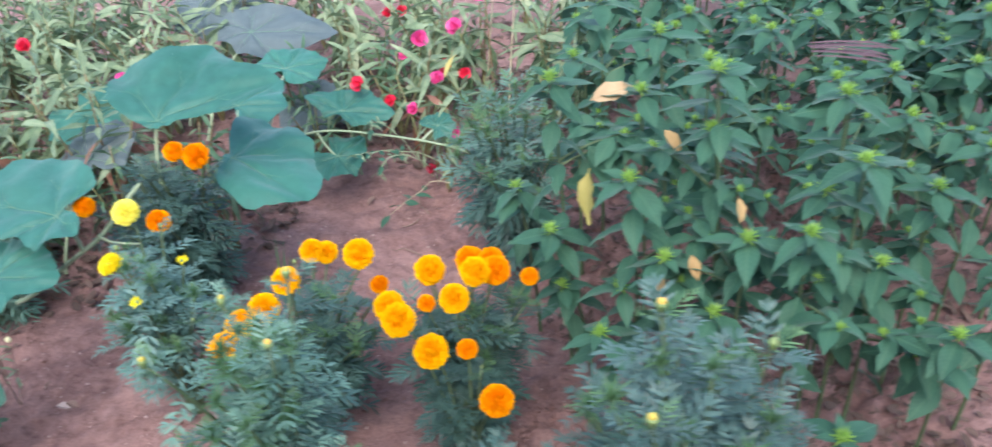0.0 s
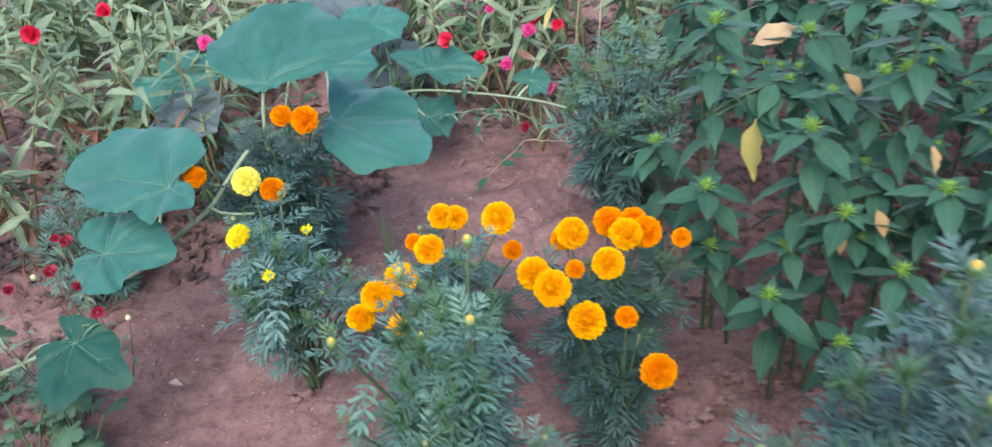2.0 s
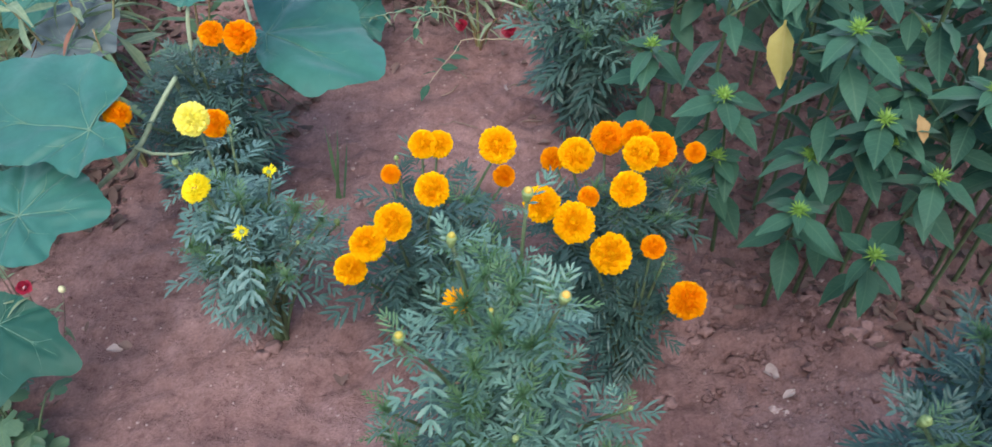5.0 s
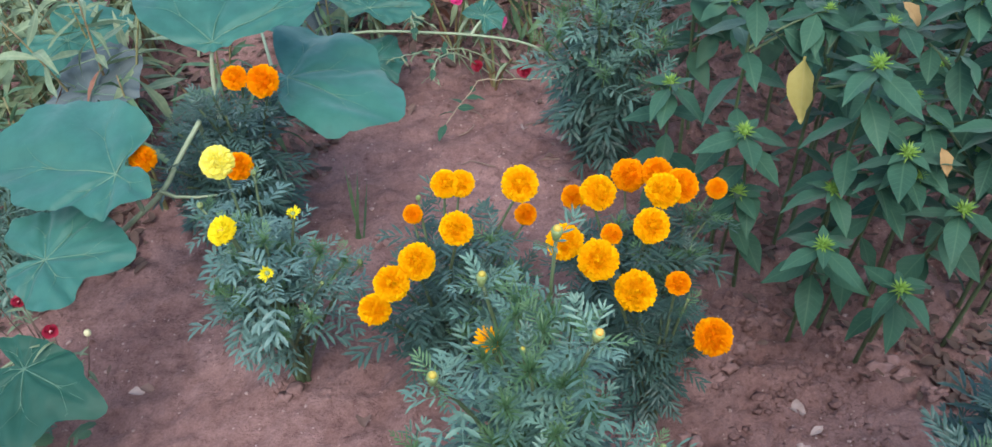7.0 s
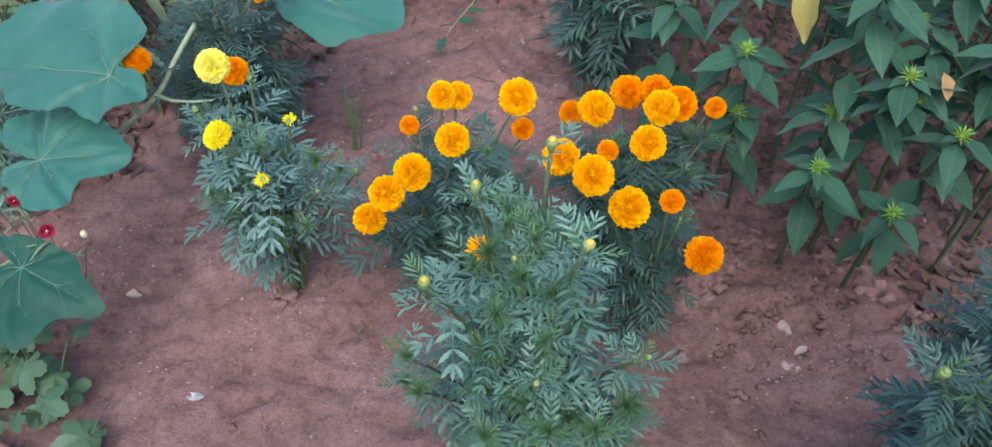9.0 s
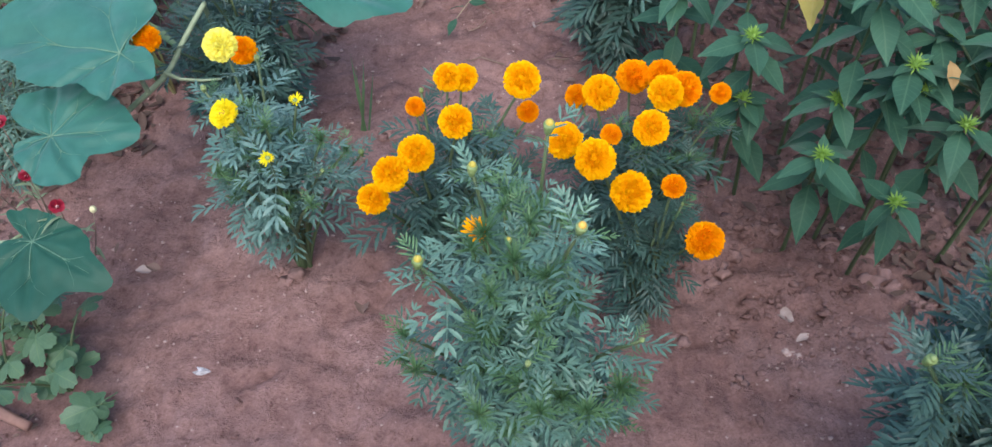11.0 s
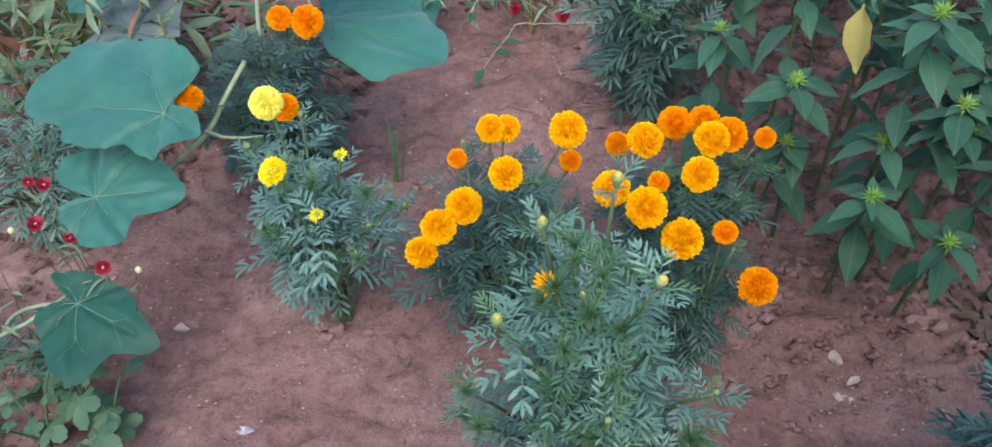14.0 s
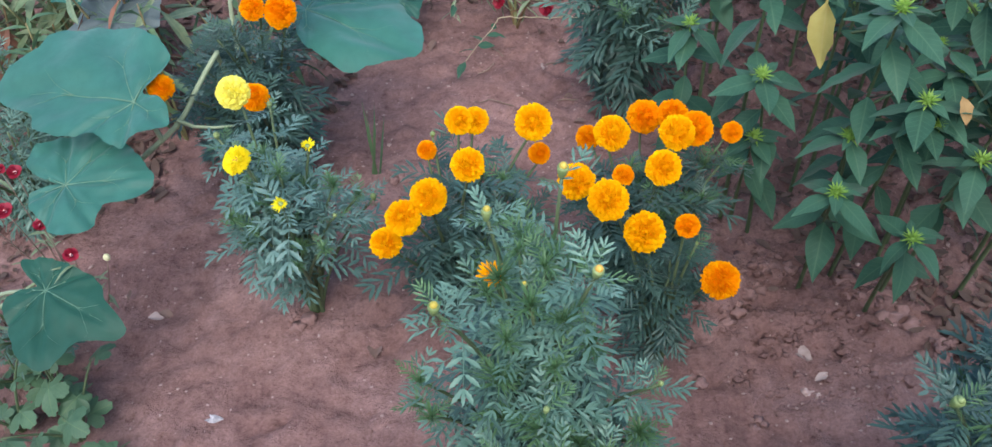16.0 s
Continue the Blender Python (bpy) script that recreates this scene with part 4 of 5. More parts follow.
# the front of the rows, bud by bud
TIPS = [(0.225, 1.072, 0.386), (0.259, 1.149, 0.421), (0.138, 1.217, 0.487), (0.325, 1.016, 0.343), (0.066, 1.380, 0.472), (0.320, 1.101, 0.520), (0.262, 1.131, 0.644), (0.374, 1.140, 0.818), (0.602, 1.283, 0.719), (0.309, 1.359, 0.790), (0.135, 1.254, 0.752), (0.438, 1.078, 0.576), (0.515, 1.039, 0.616), (0.590, 1.109, 0.695), (0.382, 1.160, 0.714), (0.551, 1.129, 0.633), (0.282, 1.317, 0.703), (0.398, 1.057, 0.449), (0.157, 1.243, 0.346)]
for k, (x, y, z) in enumerate(TIPS):
    broad_plant((x + 0.06 + 0.03 * math.sin(k), y + 0.13), (x, y, z), 40 + k, sides=2 if z > 0.55 else 0, leaf=0.092 if z > 0.36 else 0.082)
for k, (x, y, z) in enumerate([(0.659, 1.426, 0.65), (0.69, 1.33, 0.57), (0.459, 1.542, 0.65), (0.40, 1.95, 0.57), (0.430, 1.38, 0.60), (0.80, 1.64, 0.60), (0.17, 2.0, 0.57), (0.60, 1.86, 0.60), (0.53, 0.80, 0.46), (0.66, 1.13, 0.50), (0.78, 1.28, 0.55), (0.92, 1.42, 0.55), (0.75, 1.02, 0.45), (0.97, 1.68, 0.6), (1.1, 1.55, 0.55), (0.88, 1.15, 0.45)]):
    broad_plant((x + 0.05, y + 0.1), (x, y, z), 70 + k, sides=3, far=y > 1.45)
back = random.Random(21)
for k in range(86):
    x, y = 0.22 + 0.21 * (k % 8) + (0.1 if k >= 40 else 0) + back.uniform(-0.08, 0.08), 1.62 + 0.25 * (k // 8) + back.uniform(-0.1, 0.1)
    if k >= 72:
        x, y = back.uniform(0.75, 1.5), back.uniform(1.8, 2.7)
    broad_plant((x + 0.03, y + 0.06), (x, y, back.uniform(0.48, 0.70)), 100 + k, sides=4, far=True, leaf=0.100)

# ---- balsams ----
NARROW_PROFILE = [(0, 0.01), (0.2, 0.055), (0.45, 0.088), (0.7, 0.062), (0.9, 0.022), (1, 0)]


def narrow_leaf(seed, mat):
    r, s = random.Random(seed), Shape()
    s.blade((0, 0, 0), (0, 1, 0), (0, 0, 1), 1.0, NARROW_PROFILE, r.uniform(-0.1, 0.75), r.uniform(0.1, 0.5), 0.02, 1)
    return s.mesh("narrow_leaf", mat)


NARROW_LEAVES = [narrow_leaf(k, BALSAM) for k in range(9)]
NARROW_DRY = [narrow_leaf(k + 9, RUST) for k in range(3)]


def balsam_flower(name, mat):
    r, s = random.Random(6), Shape()
    for k in range(9):
        th, lean = 2 * math.pi * k / 5 + 0.5 * (k > 4), radians(70 if k < 5 else 35)
        d = Vector((math.sin(lean) * math.cos(th), math.sin(lean) * math.sin(th), math.cos(lean)))
        s.blade((0, 0, 0), d, (-d.x * d.z, -d.y * d.z, 1 - d.z**2), 1.0, [(0, 0.1), (0.4, 0.36), (0.8, 0.46), (1, 0.2)], r.uniform(-0.4, 0.1), r.uniform(-0.2, 0.4), 0.04)
    return s.mesh(name, mat)


BALSAM_FLOWERS = {"crimson": balsam_flower("petals", CRIMSON), "magenta": balsam_flower("petals", MAGENTA), "wine": balsam_flower("petals", WINE)}


def balsam(base, height, flowers, seed, label, leaf=0.115, lean=0.06, far=False, mat=BALSAM):
    """An upright balsam: narrow leaves in loose whorls round a few stems."""
    r = random.Random(seed)
    b = Vector((base[0], base[1], gz(*base[:2]) - 0.01))
    foliage = Shape()
    plant = thing("balsam_plant", b, label, "balsam", "balsams behind the marigolds")
    tips = [Vector((r.uniform(-lean, lean), r.uniform(-lean, lean), height * r.uniform(0.85, 1.05))) if k == 0 else Vector((r.uniform(-0.14, 0.14), r.uniform(-0.12, 0.12), height * r.uniform(0.6, 0.95))) for k in range(4)]
    for top in tips:
        way = bend((0, 0, 0), top, 0.6, 0.4)
        s = Shape().tube([way(k / 8) for k in range(9)], [0.0044 - 0.0026 * k / 8 for k in range(9)], 6)
        part("stem", s.mesh("stem", REDSTEM), plant)
        t, turn = 0.45, r.uniform(0, 6)
        while t < 0.99:
            u = (t - 0.45) / 0.55
            el = radians(-35 + 85 * u**1.3 + r.uniform(-32, 32))
            at = place(way(t), turn, el, leaf * (1.1 - 0.45 * u**2) * r.uniform(0.5, 1.35), r.uniform(-0.9, 0.9))
            if far:
                foliage.add(r.choice(NARROW_LEAVES), at)
            else:
                part("leaf", r.choice(NARROW_DRY if u < 0.3 and r.random() < 0.45 else NARROW_LEAVES), plant, at)
            turn += 2.4 + r.uniform(-0.3, 0.3)
            t += 0.013 / top.length * r.uniform(0.5, 1.8)
    if far:
        tagged(part("foliage", foliage.mesh("foliage", mat), plant), kind="stuff")
    for x, y, z, dia, kind in flowers:
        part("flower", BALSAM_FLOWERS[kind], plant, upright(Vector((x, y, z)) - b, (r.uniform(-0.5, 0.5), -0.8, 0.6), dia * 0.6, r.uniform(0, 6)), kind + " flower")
        p = Vector((x, y, z)) - b
        q = min((way(k / 20) for top in tips for way in [bend((0, 0, 0), top, 0.6, 0.4)] for k in range(8, 21)), key=lambda w: (w - p).length)
        st = Shape().tube([q, (q + p) / 2 + Vector((0, 0, 0.01)), p], [0.0015, 0.0013, 0.001], 4)
        part("flower_stalk", st.mesh("flower_stalk", STEM), plant)


PALE = "balsam with pale narrow leaves and reddish stems"
balsam((-1.38, 1.86), 0.52, [(-1.343, 1.789, 0.527, 0.045, "crimson")], 1, "balsam with narrow pale leaves and a crimson flower")
balsam((-1.27, 2.06), 0.52, [(-1.274, 1.992, 0.496, 0.04, "crimson")], 2, "balsam with narrow pale leaves and a crimson flower", far=True)
balsam((-1.10, 1.98), 0.50, [(-1.06, 2.04, 0.38, 0.04, "magenta")], 3, "balsam with narrow pale leaves and a pink flower")
balsam((-1.50, 1.70), 0.45, [], 4, PALE)
balsam((-1.04, 1.80), 0.50, [], 5, PALE)
balsam((-1.60, 2.15), 0.5, [], 7, PALE, far=True)
balsam((-1.45, 2.35), 0.5, [], 8, PALE, far=True)
balsam((-1.75, 2.5), 0.5, [], 9, PALE, far=True)
balsam((-1.15, 2.35), 0.42, [], 10, PALE, far=True)
balsam((-1.42, 1.56), 0.42, [], 22, PALE)
balsam((-1.55, 1.48), 0.40, [], 23, PALE, far=True)
# low balsams: a darker leaf colour stands in for the shade on them
balsam((-0.84, 1.88), 0.36, [], 24, "low narrow-leaved balsam with shade painted in as darker green", 0.085, far=True, mat=WEED)
balsam((-0.97, 1.72), 0.33, [], 25, "low narrow-leaved balsam with shade painted in as darker green", 0.085, far=True, mat=WEED)
balsam((-1.22, 1.72), 0.34, [], 26, "low narrow-leaved balsam with shade painted in as darker green", 0.085, far=True, mat=WEED)
balsam((-0.72, 1.78), 0.30, [], 27, "low narrow-leaved balsam with shade painted in as darker green", 0.085, far=True, mat=WEED)
balsam((-1.95, 2.85), 0.5, [], 12, PALE, far=True)
balsam((-1.55, 2.85), 0.5, [], 13, PALE, far=True)
balsam((-1.90, 2.2), 0.5, [], 14, PALE, far=True)
balsam((-0.30, 2.30), 0.40, [(-0.282, 2.267, 0.407, 0.05, "magenta"), (-0.213, 2.323, 0.30, 0.045, "crimson"), (-0.190, 2.38, 0.40, 0.05, "magenta"), (-0.229, 2.24, 0.30, 0.04, "magenta"), (-0.34, 2.33, 0.33, 0.03, "magenta"), (-0.15, 2.25, 0.31, 0.035, "crimson"), (-0.36, 2.19, 0.25, 0.035, "crimson")], 15, "straggling balsam with magenta flowers")
balsam((-0.50, 2.36), 0.38, [(-0.447, 2.188, 0.303, 0.045, "crimson"), (-0.44, 2.6, 0.36, 0.035, "crimson"), (-0.40, 2.62, 0.36, 0.035, "crimson")], 16, "straggling balsam with crimson flowers", far=True)
balsam((-0.20, 2.12), 0.26, [(-0.182, 2.147, 0.177, 0.04, "magenta"), (-0.276, 2.1, 0.27, 0.035, "magenta"), (-0.125, 2.03, 0.10, 0.035, "wine"), (-0.24, 2.1, 0.08, 0.03, "wine")], 17, "low straggling balsam with magenta flowers", 0.075)
balsam((-0.60, 2.75), 0.42, [(-0.62, 2.6, 0.42, 0.03, "magenta")], 18, "straggling balsam with a magenta flower", far=True)
balsam((-0.15, 2.65), 0.45, [(-0.14, 2.55, 0.44, 0.05, "magenta")], 19, "straggling balsam with a magenta flower", far=True)
balsam((0.12, 2.5), 0.42, [], 20, PALE, far=True)
balsam((-0.35, 2.95), 0.45, [], 21, PALE, far=True)


# ---- thicket at the back of the bed ----
wild = random.Random(33)
# more low balsams whose darker green paints in shade
for k, (x, y, h) in enumerate([(-0.62, 2.25, 0.26), (-0.40, 2.45, 0.32), (-0.08, 2.30, 0.30), (-0.28, 2.62, 0.36), (0.05, 2.62, 0.36), (-0.50, 2.65, 0.34), (-0.75, 2.45, 0.30), (0.10, 2.25, 0.34)]):
    balsam((x, y), h, [], 260 + k, "low narrow-leaved balsam with shade painted in as darker green", 0.085, far=True, mat=WEED)
for k in range(46):
    x, y = (wild.uniform(-2.4, 0.3), wild.uniform(2.5, 3.6)) if k < 30 else (wild.uniform(-2.0, -1.05), wild.uniform(1.75, 2.7))
    balsam((x, y), wild.uniform(0.35, 0.5), [], 200 + k, PALE, far=True)


# ---- small plants and litter ----
def lobed_leaf(seed):
    """A small leaf of unit length with five pointed lobes, creased along their ribs."""
    s = Shape()
    n, rings = 60, 3
    s.v.append(Vector((0, 0.3, 0.0)))
    for j in range(1, rings + 1):
        for k in range(n):
            a = 2 * math.pi * k / n
            from_tip = (a - math.pi / 2 + math.pi) % (2 * math.pi) - math.pi
            lobe = abs(math.cos(2.5 * from_tip)) ** 0.8
            rad = (0.36 + 0.24 * lobe + 0.03 * math.cos(23 * a)) * (0.9 + 0.22 * math.cos(from_tip)) * j / rings
            if abs(from_tip) > 2.7:
                rad *= 0.45
            s.v.append(Vector((rad * math.cos(a), 0.3 + rad * math.sin(a), -0.3 * rad * rad - 0.10 * rad * lobe + 0.06 * rad * math.sin(3 * a + seed))))
    for k in range(n):
        s.f.append((0, 1 + k, 1 + (k + 1) % n))
        for j in range(rings - 1):
            a, b = 1 + j * n + k, 1 + j * n + (k + 1) % n
            s.f.append((a, a + n, b + n, b))
    s.tube([(0, -0.35, -0.12), (0, 0.0, -0.03), (0, 0.3, -0.003)], [0.02, 0.018, 0.012], 4)
    return s.mesh("lobed_leaf", WEED)


LOBED = [lobed_leaf(k) for k in range(3)]


def weed(x, y, height, seed, count=16, size=0.05):
    r = random.Random(seed)
    b = Vector((x, y, gz(x, y) - 0.01))
    plant = thing("weed", b, "small pale green weed with lobed leaves", "weed", "weeds beside the vine")
    for k in range(3):
        top = Vector((r.uniform(-0.07, 0.07), r.uniform(-0.07, 0.07), height * r.uniform(0.7, 1.0)))
        way = bend((0, 0, 0), top)
        part("stem", Shape().tube([way(q / 6) for q in range(7)], [0.003 - 0.0015 * q / 6 for q in range(7)], 5).mesh("stem", STEM), plant)
        for q in range(count // 3):
            part("leaf", r.choice(LOBED), plant, place(way(0.3 + 0.7 * q / (count // 3 - 1)), r.uniform(0, 6.3), radians(r.uniform(-15, 30)), size * r.uniform(0.45, 1.25), r.uniform(-0.6, 0.6)))


for k, (x, y, h) in enumerate([(-0.97, 0.96, 0.16), (-1.02, 1.03, 0.2), (-0.933, 0.90, 0.08), (-1.08, 0.98, 0.2), (-1.25, 1.15, 0.2)]):
    weed(x, y, h, 300 + k, 9, 0.054)
for k, (x, y) in enumerate([(-1.12, 1.08), (-1.19, 1.01), (-1.26, 1.10)]):
    weed(x, y, 0.09, 320 + k, 15, 0.028)


FLOWER_CENTRE = Shape().ball((0, 0, 0.22), (0.22, 0.22, 0.12), 5, 9).mesh("flower_centre", PALE_PINK)


def red_weed(x, y, blooms, seed):
    """Thin straw-coloured stems with small dark red flowers."""
    r = random.Random(seed)
    b = Vector((x, y, gz(x, y) - 0.01))
    plant = thing("wildflower", b, "thin pale stems with small dark red flowers", "wildflower", "dark red wildflowers")
    for fx, fy, fz, dia in blooms:
        top = Vector((fx, fy, fz)) - b
        way = bend((0, 0, 0), top, 0.5, 0.6)
        part("stem", Shape().tube([way(q / 7) for q in range(8)], [0.0014 - 0.0006 * q / 7 for q in range(8)], 5).mesh("stem", TWIG), plant)
        if dia:
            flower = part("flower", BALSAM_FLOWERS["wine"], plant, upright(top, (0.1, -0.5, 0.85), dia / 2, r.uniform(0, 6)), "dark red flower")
            part("flower_centre", FLOWER_CENTRE, flower, None, "pale pink flower centre")
        else:
            head = Shape().ball((0, 0, 0), (0.0055, 0.0055, 0.0065), 6, 9)
            part("seed_head", head.mesh("seed_head", SEED), plant, Matrix.Translation(top), "pale yellow round seed head")
        for q in range(4):
            part("leaf", r.choice(NARROW_LEAVES), plant, place(way(r.uniform(0.3, 0.9)), r.uniform(0, 6.3), radians(r.uniform(0, 40)), 0.04))


red_weed(-1.10, 1.30, [(-0.999, 1.139, 0.36, 0.030), (-1.016, 1.225, 0.361, 0.028), (-1.045, 1.235, 0.36, 0.022), (-1.06, 1.16, 0.33, 0.0)], 1)
red_weed(-1.02, 1.22, [(-0.900, 1.086, 0.313, 0.027), (-0.957, 1.136, 0.330, 0.025), (-0.86, 1.10, 0.29, 0.0)], 2)
red_weed(-1.18, 1.18, [(-1.05, 1.09, 0.36, 0.026), (-1.07, 1.03, 0.30, 0.0), (-1.10, 1.06, 0.33, 0.0), (-1.12, 1.0, 0.28, 0.0)], 3)


def loose_leaf(name, p, az, el, size, mat, label, profile, roll=0.0, curl=0.5):
    s = Shape().blade((0, 0, 0), (0, 1, 0), (0, 0, 1), 1.0, profile, curl, 0.35, 0.03, 2)
    single(name, s.mesh(name, mat), place(Vector(p), az, el, size, roll), label, "leaf", "dead leaves")


loose_leaf("yellow_leaf", (0.202, 1.215, 0.61), radians(-100), radians(-68), 0.10, YLEAF, "yellowed leaf hanging among green leaves", BROAD_PROFILE, 0.75, 0.1)
loose_leaf("dry_leaf", (0.20, 1.31, 0.685), radians(25), radians(12), 0.09, DRY, "dry tan leaf caught on top of a plant", BROAD_PROFILE, 0.5, 0.1)
loose_leaf("dry_leaf", (0.359, 1.095, 0.53), radians(-60), radians(-50), 0.046, TAN, "dry tan leaf caught among stems", BROAD_PROFILE, 0.3, 0.2)
loose_leaf("dry_leaf", (0.426, 1.135, 0.611), radians(-70), radians(-48), 0.045, TAN, "dry tan leaf caught among stems", BROAD_PROFILE, -0.3, 0.2)
loose_leaf("dry_leaf", (0.318, 1.09, 0.495), radians(-110), radians(-60), 0.040, TAN, "dry tan leaf caught among stems", BROAD_PROFILE, 0.2, 0.3)
loose_leaf("dry_leaf", (0.315, 1.215, 0.682), radians(-35), radians(-30), 0.050, TAN, "dry tan leaf caught among stems", BROAD_PROFILE, 0.4, 0.4)
loose_leaf("dry_leaf", (-0.17, 2.02, 0.40), radians(70), radians(60), 0.08, YLEAF, "narrow yellow leaf on a stem", NARROW_PROFILE)


def ground_bits():
    r = random.Random(12)
    stones, crumbs = Shape(), Shape()
    for k in range(1300):
        x, y = r.uniform(-1.15, 0.65), r.uniform(0.72, 2.1)
        q = r.uniform(0.0009, 0.0024) * (1.8 if k % 14 == 0 else 1)
        stones.ball((x, y, rough_gz(x, y) + q * 0.3), (q * r.uniform(0.7, 1.9), q * r.uniform(0.7, 1.6), q * 0.7), 3, 5, 0.9, k)
    for k in range(2300):
        x, y = (r.uniform(-1.15, 0.75), r.uniform(0.7, 2.2)) if k % 3 else (r.gauss(0.30, 0.17), r.gauss(1.17, 0.12))
        if noise.noise(Vector((x * 3.1, y * 3.1, 4))) < -0.12 and r.random() < 0.8:
            continue
        q = r.uniform(0.0015, 0.0050) * (1.9 if x > 0.1 and r.random() < 0.12 else 1)
        crumbs.ball((x, y, rough_gz(x, y) - q * 0.05), (q * r.uniform(0.7, 2.0), q * r.uniform(0.7, 1.7), q * 0.6), 4, 7, 1.0, k)
    for k in range(45):
        x, y = r.gauss(0.31, 0.07), r.gauss(0.97, 0.06)
        q = r.uniform(0.0012, 0.0035)
        stones.ball((x, y, rough_gz(x, y) + q * 0.4), (q * r.uniform(0.8, 1.5), q * r.uniform(0.8, 1.4), q * 0.8), 3, 5, 0.6, k)
    single("pebbles", stones.mesh("pebbles", STONE), Matrix(), "tiny pale stones strewn over the soil", "pebbles", kind="stuff")
    single("soil_crumbs", crumbs.mesh("soil_crumbs", SOIL), Matrix(), "crumbs of reddish soil", "soil crumbs", kind="stuff")
    for k, (x, y, q) in enumerate([(-0.624, 1.166, 0.022), (-0.56, 1.15, 0.015), (0.386, 1.199, 0.03), (0.444, 1.121, 0.028), (0.20, 1.20, 0.02), (0.16, 1.16, 0.018), (0.13, 1.13, 0.016), (0.30, 1.25, 0.024), (0.46, 1.2, 0.03), (0.253, 0.982, 0.012), (0.33, 0.93, 0.016), (0.07, 1.02, 0.018), (-0.47, 1.55, 0.02), (0.36, 1.02, 0.014), (0.15, 0.93, 0.012), (0.5, 1.06, 0.02)]):
        c = Shape()
        for e in range(5):
            c.ball((q * 0.8 * math.cos(2.3 * e + k), q * 0.7 * math.sin(2.3 * e + k), -0.2 * q * (e % 2)), (q * (0.75 - 0.09 * e), q * (0.6 - 0.06 * e), q * (0.5 - 0.05 * e)), 7, 11, 0.9, k * 1.7 + e)
        single("clod", c.mesh("clod", CLOD if k != 9 else STONE), Matrix.Translation((x, y, gz(x, y) + q * 0.15)), "crumbly lump of reddish soil", "clod", "clods on the soil")
    for k in range(30):
        x, y, q = r.uniform(0.08, 0.55), r.uniform(0.96, 1.34), r.uniform(0.006, 0.017)
        c = Shape()
        for e in range(3):
            c.ball((q * 0.8 * math.cos(2.3 * e + k), q * 0.7 * math.sin(2.3 * e + k), 0), (q * (0.8 - 0.12 * e), q * (0.65 - 0.1 * e), q * (0.5 - 0.08 * e)), 6, 9, 0.9, k * 1.3 + e)
        single("clod", c.mesh("clod", SOIL), Matrix.Translation((x, y, rough_gz(x, y) + q * 0.05)), "crumbly lump of reddish soil", "clod", "clods on the soil")
    OVAL = [(0, 0.05), (0.2, 0.2), (0.5, 0.3), (0.8, 0.2), (1, 0.03)]
    SCRAPS = [(-0.203, 1.856), (-0.095, 2.03), (-0.141, 2.068), (-0.063, 1.959), (-0.07, 1.85), (-0.031, 1.805), (-0.045, 1.88), (-0.408, 2.05), (-0.05, 1.835)]
    for k, (x, y, az, size, mat, lab) in enumerate([(-0.482, 1.08, 100, 0.045, DRYDARK, "greyish dead leaf lying on the soil"), (0.235, 1.062, -20, 0.042, SCRAP, "greyish dead leaf lying on the soil"), (-0.925, 1.207, 10, 0.030, SCRAP, "pale dead leaf scrap on the soil"), (-0.905, 1.215, -10, 0.03, DRYDARK, "brown dead leaf scrap on the soil"), (-0.39, 1.52, 60, 0.03, WEED, "small green leaf scrap on the soil"), (0.285, 1.013, 200, 0.026, SCRAP, "pale dead leaf scrap on the soil"), (0.42, 1.1, 140, 0.06, DRYDARK, "dark rotting leaf on the soil"), (0.36, 1.22, 30, 0.07, DRYDARK, "dark rotting leaf on the soil"), (0.48, 1.17, 80, 0.06, DRYDARK, "dark rotting leaf on the soil"), (-0.10, 1.80, 20, 0.03, DRYDARK, "brown dead leaf scrap on the soil"), (-0.03, 1.86, 120, 0.03, DRYDARK, "brown dead leaf scrap on the soil"), (-0.14, 1.92, 75, 0.035, SCRAP, "pale dead leaf scrap on the soil"), (-0.06, 1.70, 165, 0.03, DRYDARK, "brown dead leaf scrap on the soil"), *[(*spot, 35 * k, 0.022 + 0.005 * (k % 4), SCRAP if k % 3 == 0 else DRYDARK, "curled brown dead leaf on the soil") for k, spot in enumerate(SCRAPS)]]):
        s = Shape().blade((0, 0, 0), (0, 1, 0), (0, 0, 1), 1.0, OVAL, 0.4, 0.8, 0.13, 2)
        single("dead_leaf", s.mesh("dead_leaf", mat), place(Vector((x, y, gz(x, y) + 0.008)), radians(az), 0.05, size), lab, "leaf", "dead leaves on the soil")
    p = Shape().ball((0, 0, 0), (0.011, 0.008, 0.006), 6, 8, 1.3, 3.3)
    single("paper_scrap", p.mesh("paper_scrap", PAPER, False), Matrix.Translation((-0.747, 0.976, gz(-0.747, 0.976) + 0.006)), "crumpled scrap of white paper on the soil", "paper")
    for k in range(9):
        x, y, a, n = r.uniform(-0.28, 0.05), r.uniform(1.75, 2.1), r.uniform(0, 3.1), r.uniform(0.03, 0.10)
        pts = []
        for q in range(6):
            u = q / 5 - 0.5
            px, py = x + n * u * math.cos(a) + 0.006 * math.sin(5 * u + k), y + n * u * math.sin(a)
            pts.append((px, py, rough_gz(px, py) + 0.004))
        t = Shape().tube(pts, [0.0016, 0.0018, 0.0016, 0.0014, 0.0012, 0.0008], 5)
        single("twig", t.mesh("twig", TWIG), Matrix(), "thin dry twig lying on the soil", "twig", "twigs on the soil")


ground_bits()


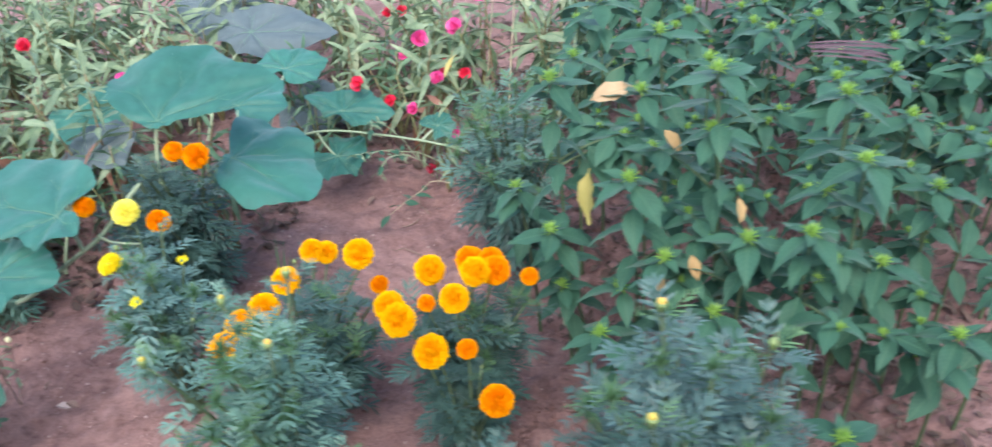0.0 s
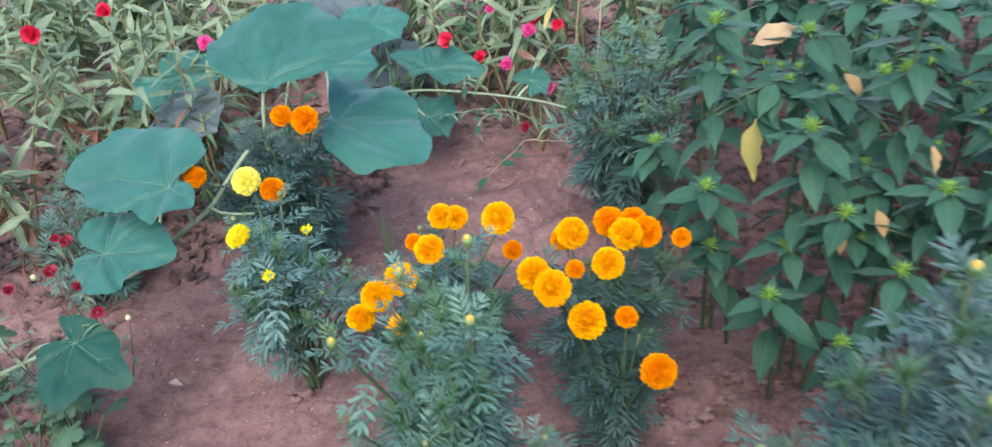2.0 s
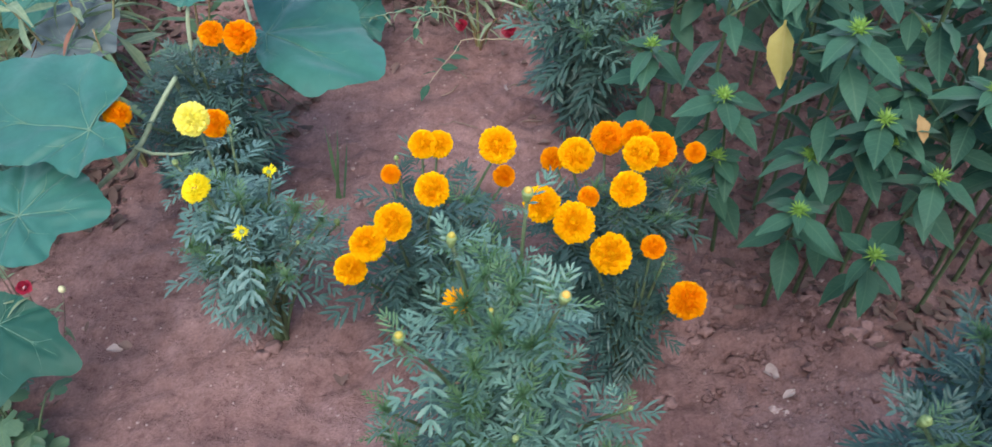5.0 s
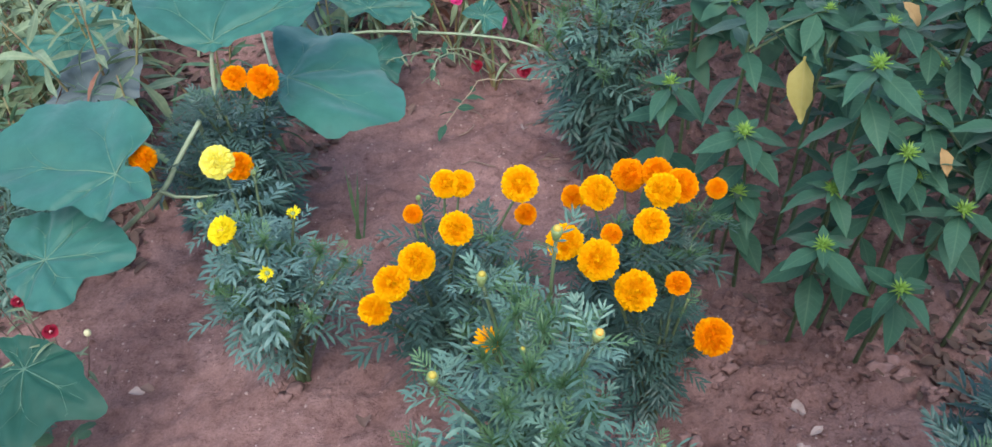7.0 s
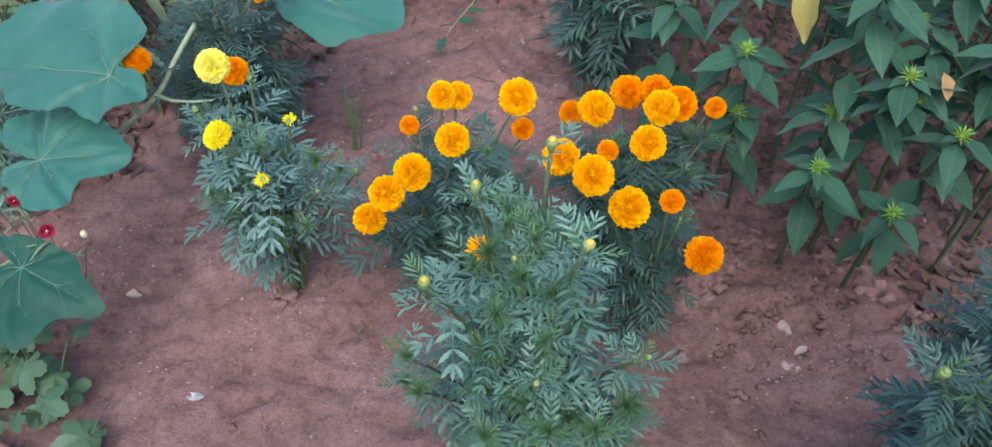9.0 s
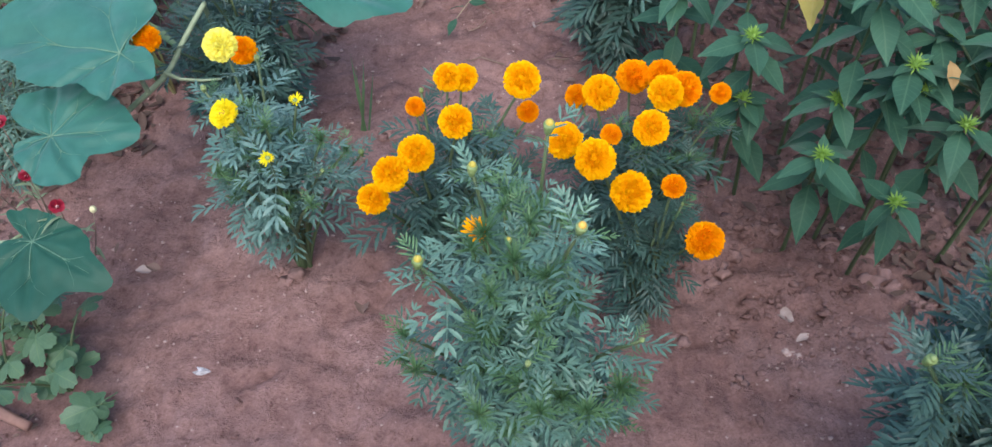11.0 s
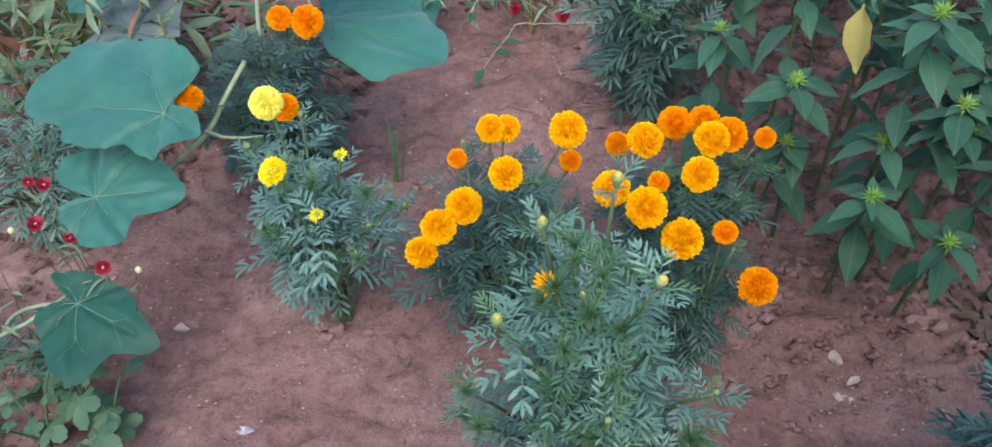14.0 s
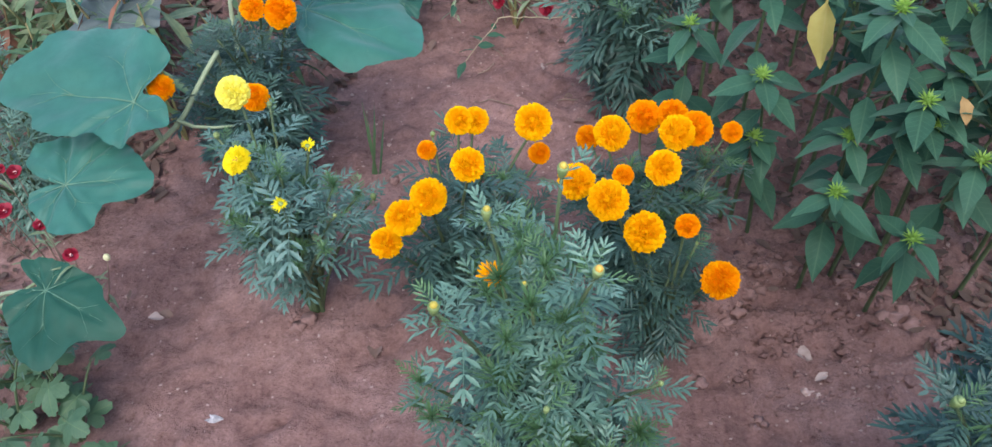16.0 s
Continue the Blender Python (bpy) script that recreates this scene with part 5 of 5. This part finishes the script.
def stick():
    """A reddish brown stick on the soil at the edge of the weeds."""
    pts = [(-1.30, 1.0, 0.03), (-1.20, 0.962, 0.032), (-1.116, 0.927, 0.03), (-1.06, 0.903, 0.028), (-1.0, 0.875, 0.026)]
    t = Shape().tube(pts, [0.010, 0.0105, 0.010, 0.0095, 0.008], 9)
    single("stick", t.mesh("stick", STICK), Matrix(), "weathered reddish brown stick lying on the soil", "stick")


stick()


def grass_tuft(x, y):
    r = random.Random(2)
    b = Vector((x, y, gz(x, y) - 0.005))
    plant = thing("grass_tuft", b, "few thin upright blades of dark grass", "grass")
    for k in range(5):
        d = Vector((r.uniform(-0.22, 0.22), r.uniform(-0.2, 0.2), 1))
        s = Shape().blade((0.004 * k - 0.01, 0, 0), d, (0, -1, 0.1), r.uniform(0.15, 0.23), [(0, 0.010), (0.5, 0.013), (1, 0)], r.uniform(-0.15, 0.15), 0.3)
        part("blade", s.mesh("blade", WEED), plant)


grass_tuft(-0.52, 1.56)


def sprig():
    """A straggling branch that creeps out over the bare soil, with a few oval leaves at its end."""
    r = random.Random(8)
    b = Vector((-0.12, 2.10, gz(-0.12, 2.10)))
    plant = thing("straggling_sprig", b, "straggling pale sprig with small leaves over bare soil", "sprig")
    runs = [((-0.02, 2.08, 0.04), (-0.12, 2.07, 0.05), (-0.18, 2.075, 0.05), (-0.237, 2.08, 0.05), (-0.262, 2.03, 0.05), (-0.29, 1.98, 0.05), (-0.327, 1.90, 0.05)),
            ((-0.14, 2.12, 0.02), (-0.24, 2.10, 0.12), (-0.33, 2.06, 0.16), (-0.40, 2.03, 0.17), (-0.455, 2.04, 0.15)),
            ((-0.20, 2.14, 0.02), (-0.28, 2.06, 0.14), (-0.335, 1.98, 0.18), (-0.345, 1.92, 0.16)),
            ((-0.25, 2.16, 0.02), (-0.34, 2.12, 0.18), (-0.39, 2.07, 0.25), (-0.37, 2.0, 0.24))]
    for j, ends in enumerate(runs):
        pts = [Vector(e) - b for e in ends]
        fine = []
        for i in range(len(pts) - 1):
            p = [pts[max(0, min(len(pts) - 1, i + k))] for k in (-1, 0, 1, 2)]
            for q in range(5):
                u = q / 5
                fine.append(0.5 * (2 * p[1] + (p[2] - p[0]) * u + (2 * p[0] - 5 * p[1] + 4 * p[2] - p[3]) * u * u + (3 * p[1] - p[0] - 3 * p[2] + p[3]) * u**3) + Vector((r.uniform(-1, 1), r.uniform(-1, 1), r.uniform(-1, 1))) * 0.002)
        fine.append(pts[-1])
        part("stem", Shape().tube(fine, [0.0020 - 0.0010 * q / len(fine) for q in range(len(fine))], 5).mesh("stem", STRAW if j == 0 else VINE), plant)
        if j == 0:
            for q, az, size in ((-1, -115, 0.042), (-4, 150, 0.040), (-5, -20, 0.038), (-6, 120, 0.048), (-8, 10, 0.046), (-11, 70, 0.030)):
                part("leaf", r.choice(BROAD_LEAVES), plant, place(fine[q], radians(az), radians(r.uniform(-15, 25)), size * 1.25, r.uniform(-0.6, 0.6)))
        else:
            for q in range(6, len(fine)):
                for k in range(1 + q % 2):
                    kind = BROAD_LEAVES if r.random() < 0.3 else NARROW_LEAVES
                    part("leaf", r.choice(kind), plant, place(fine[q], r.uniform(0, 6.3), radians(r.uniform(-50, 30)), r.uniform(0.022, 0.045), r.uniform(-0.5, 0.5)))


sprig()


def dried_frond():
    frond = thing("dried_frond", (0.665, 1.74, 0.585), "dried purplish frond lying across the plants", "frond")
    for k in range(7):
        a = radians(-6 + 2.6 * k)
        s = Shape().blade((0, 0.009 * k, 0.005 * (k % 3)), (math.cos(a), math.sin(a), 0.10), (0, -0.4, 1), 0.22 - 0.015 * abs(k - 4), [(0, 0.010), (0.3, 0.020), (0.7, 0.018), (1, 0.004)], 0.2 + 0.03 * (k % 4), -0.6, 0.008, 1)
        part("blade", s.mesh("blade", PURPLE), frond)


dried_frond()

# dead upright stalks behind the balsams
for k, (x, y, h, lx) in enumerate([(-0.12, 2.42, 0.55, 0.05), (-0.08, 2.40, 0.5, -0.02), (-0.05, 2.45, 0.55, 0.04)]):
    w = bend((x, y, gz(x, y) - 0.01), (x + lx, y - 0.02, h), 0.5, 0.3)
    st = Shape().tube([w(q / 8) for q in range(9)], [0.0036 - 0.002 * q / 8 for q in range(9)], 6)
    single("dead_stalk", st.mesh("dead_stalk", STRAW if k != 1 else REDSTEM), Matrix(), "dry upright plant stalk", "stalk", "dry stalks")


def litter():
    """Dead leaves and bits of stem under the plants, spread dark to add shade."""
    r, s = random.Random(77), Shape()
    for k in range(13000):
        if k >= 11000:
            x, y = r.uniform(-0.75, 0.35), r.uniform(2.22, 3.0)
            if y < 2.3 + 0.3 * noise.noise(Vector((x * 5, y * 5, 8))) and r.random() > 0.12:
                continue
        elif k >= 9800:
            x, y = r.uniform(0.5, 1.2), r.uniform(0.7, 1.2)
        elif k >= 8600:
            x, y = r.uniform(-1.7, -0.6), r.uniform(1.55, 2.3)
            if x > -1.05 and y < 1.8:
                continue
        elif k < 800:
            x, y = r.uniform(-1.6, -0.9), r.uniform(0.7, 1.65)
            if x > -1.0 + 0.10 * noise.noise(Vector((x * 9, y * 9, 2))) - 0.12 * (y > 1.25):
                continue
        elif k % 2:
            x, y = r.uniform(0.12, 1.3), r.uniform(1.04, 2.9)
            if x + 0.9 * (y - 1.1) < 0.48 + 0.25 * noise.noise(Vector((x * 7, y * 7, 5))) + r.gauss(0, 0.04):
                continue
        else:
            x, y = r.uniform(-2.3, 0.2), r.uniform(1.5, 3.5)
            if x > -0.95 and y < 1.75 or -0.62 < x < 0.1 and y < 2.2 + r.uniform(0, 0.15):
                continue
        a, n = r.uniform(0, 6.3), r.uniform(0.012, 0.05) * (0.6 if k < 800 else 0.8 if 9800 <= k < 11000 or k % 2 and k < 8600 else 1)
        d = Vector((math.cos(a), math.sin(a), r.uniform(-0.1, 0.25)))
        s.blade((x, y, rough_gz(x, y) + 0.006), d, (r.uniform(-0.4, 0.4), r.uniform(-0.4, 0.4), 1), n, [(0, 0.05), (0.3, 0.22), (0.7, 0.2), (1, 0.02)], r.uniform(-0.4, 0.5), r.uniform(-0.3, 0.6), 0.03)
    single("leaf_litter", s.mesh("leaf_litter", SHADE_LITTER), Matrix(), "brown dead leaves rotting on the soil, also spread to darken it as shade", "leaf litter", kind="stuff")


litter()
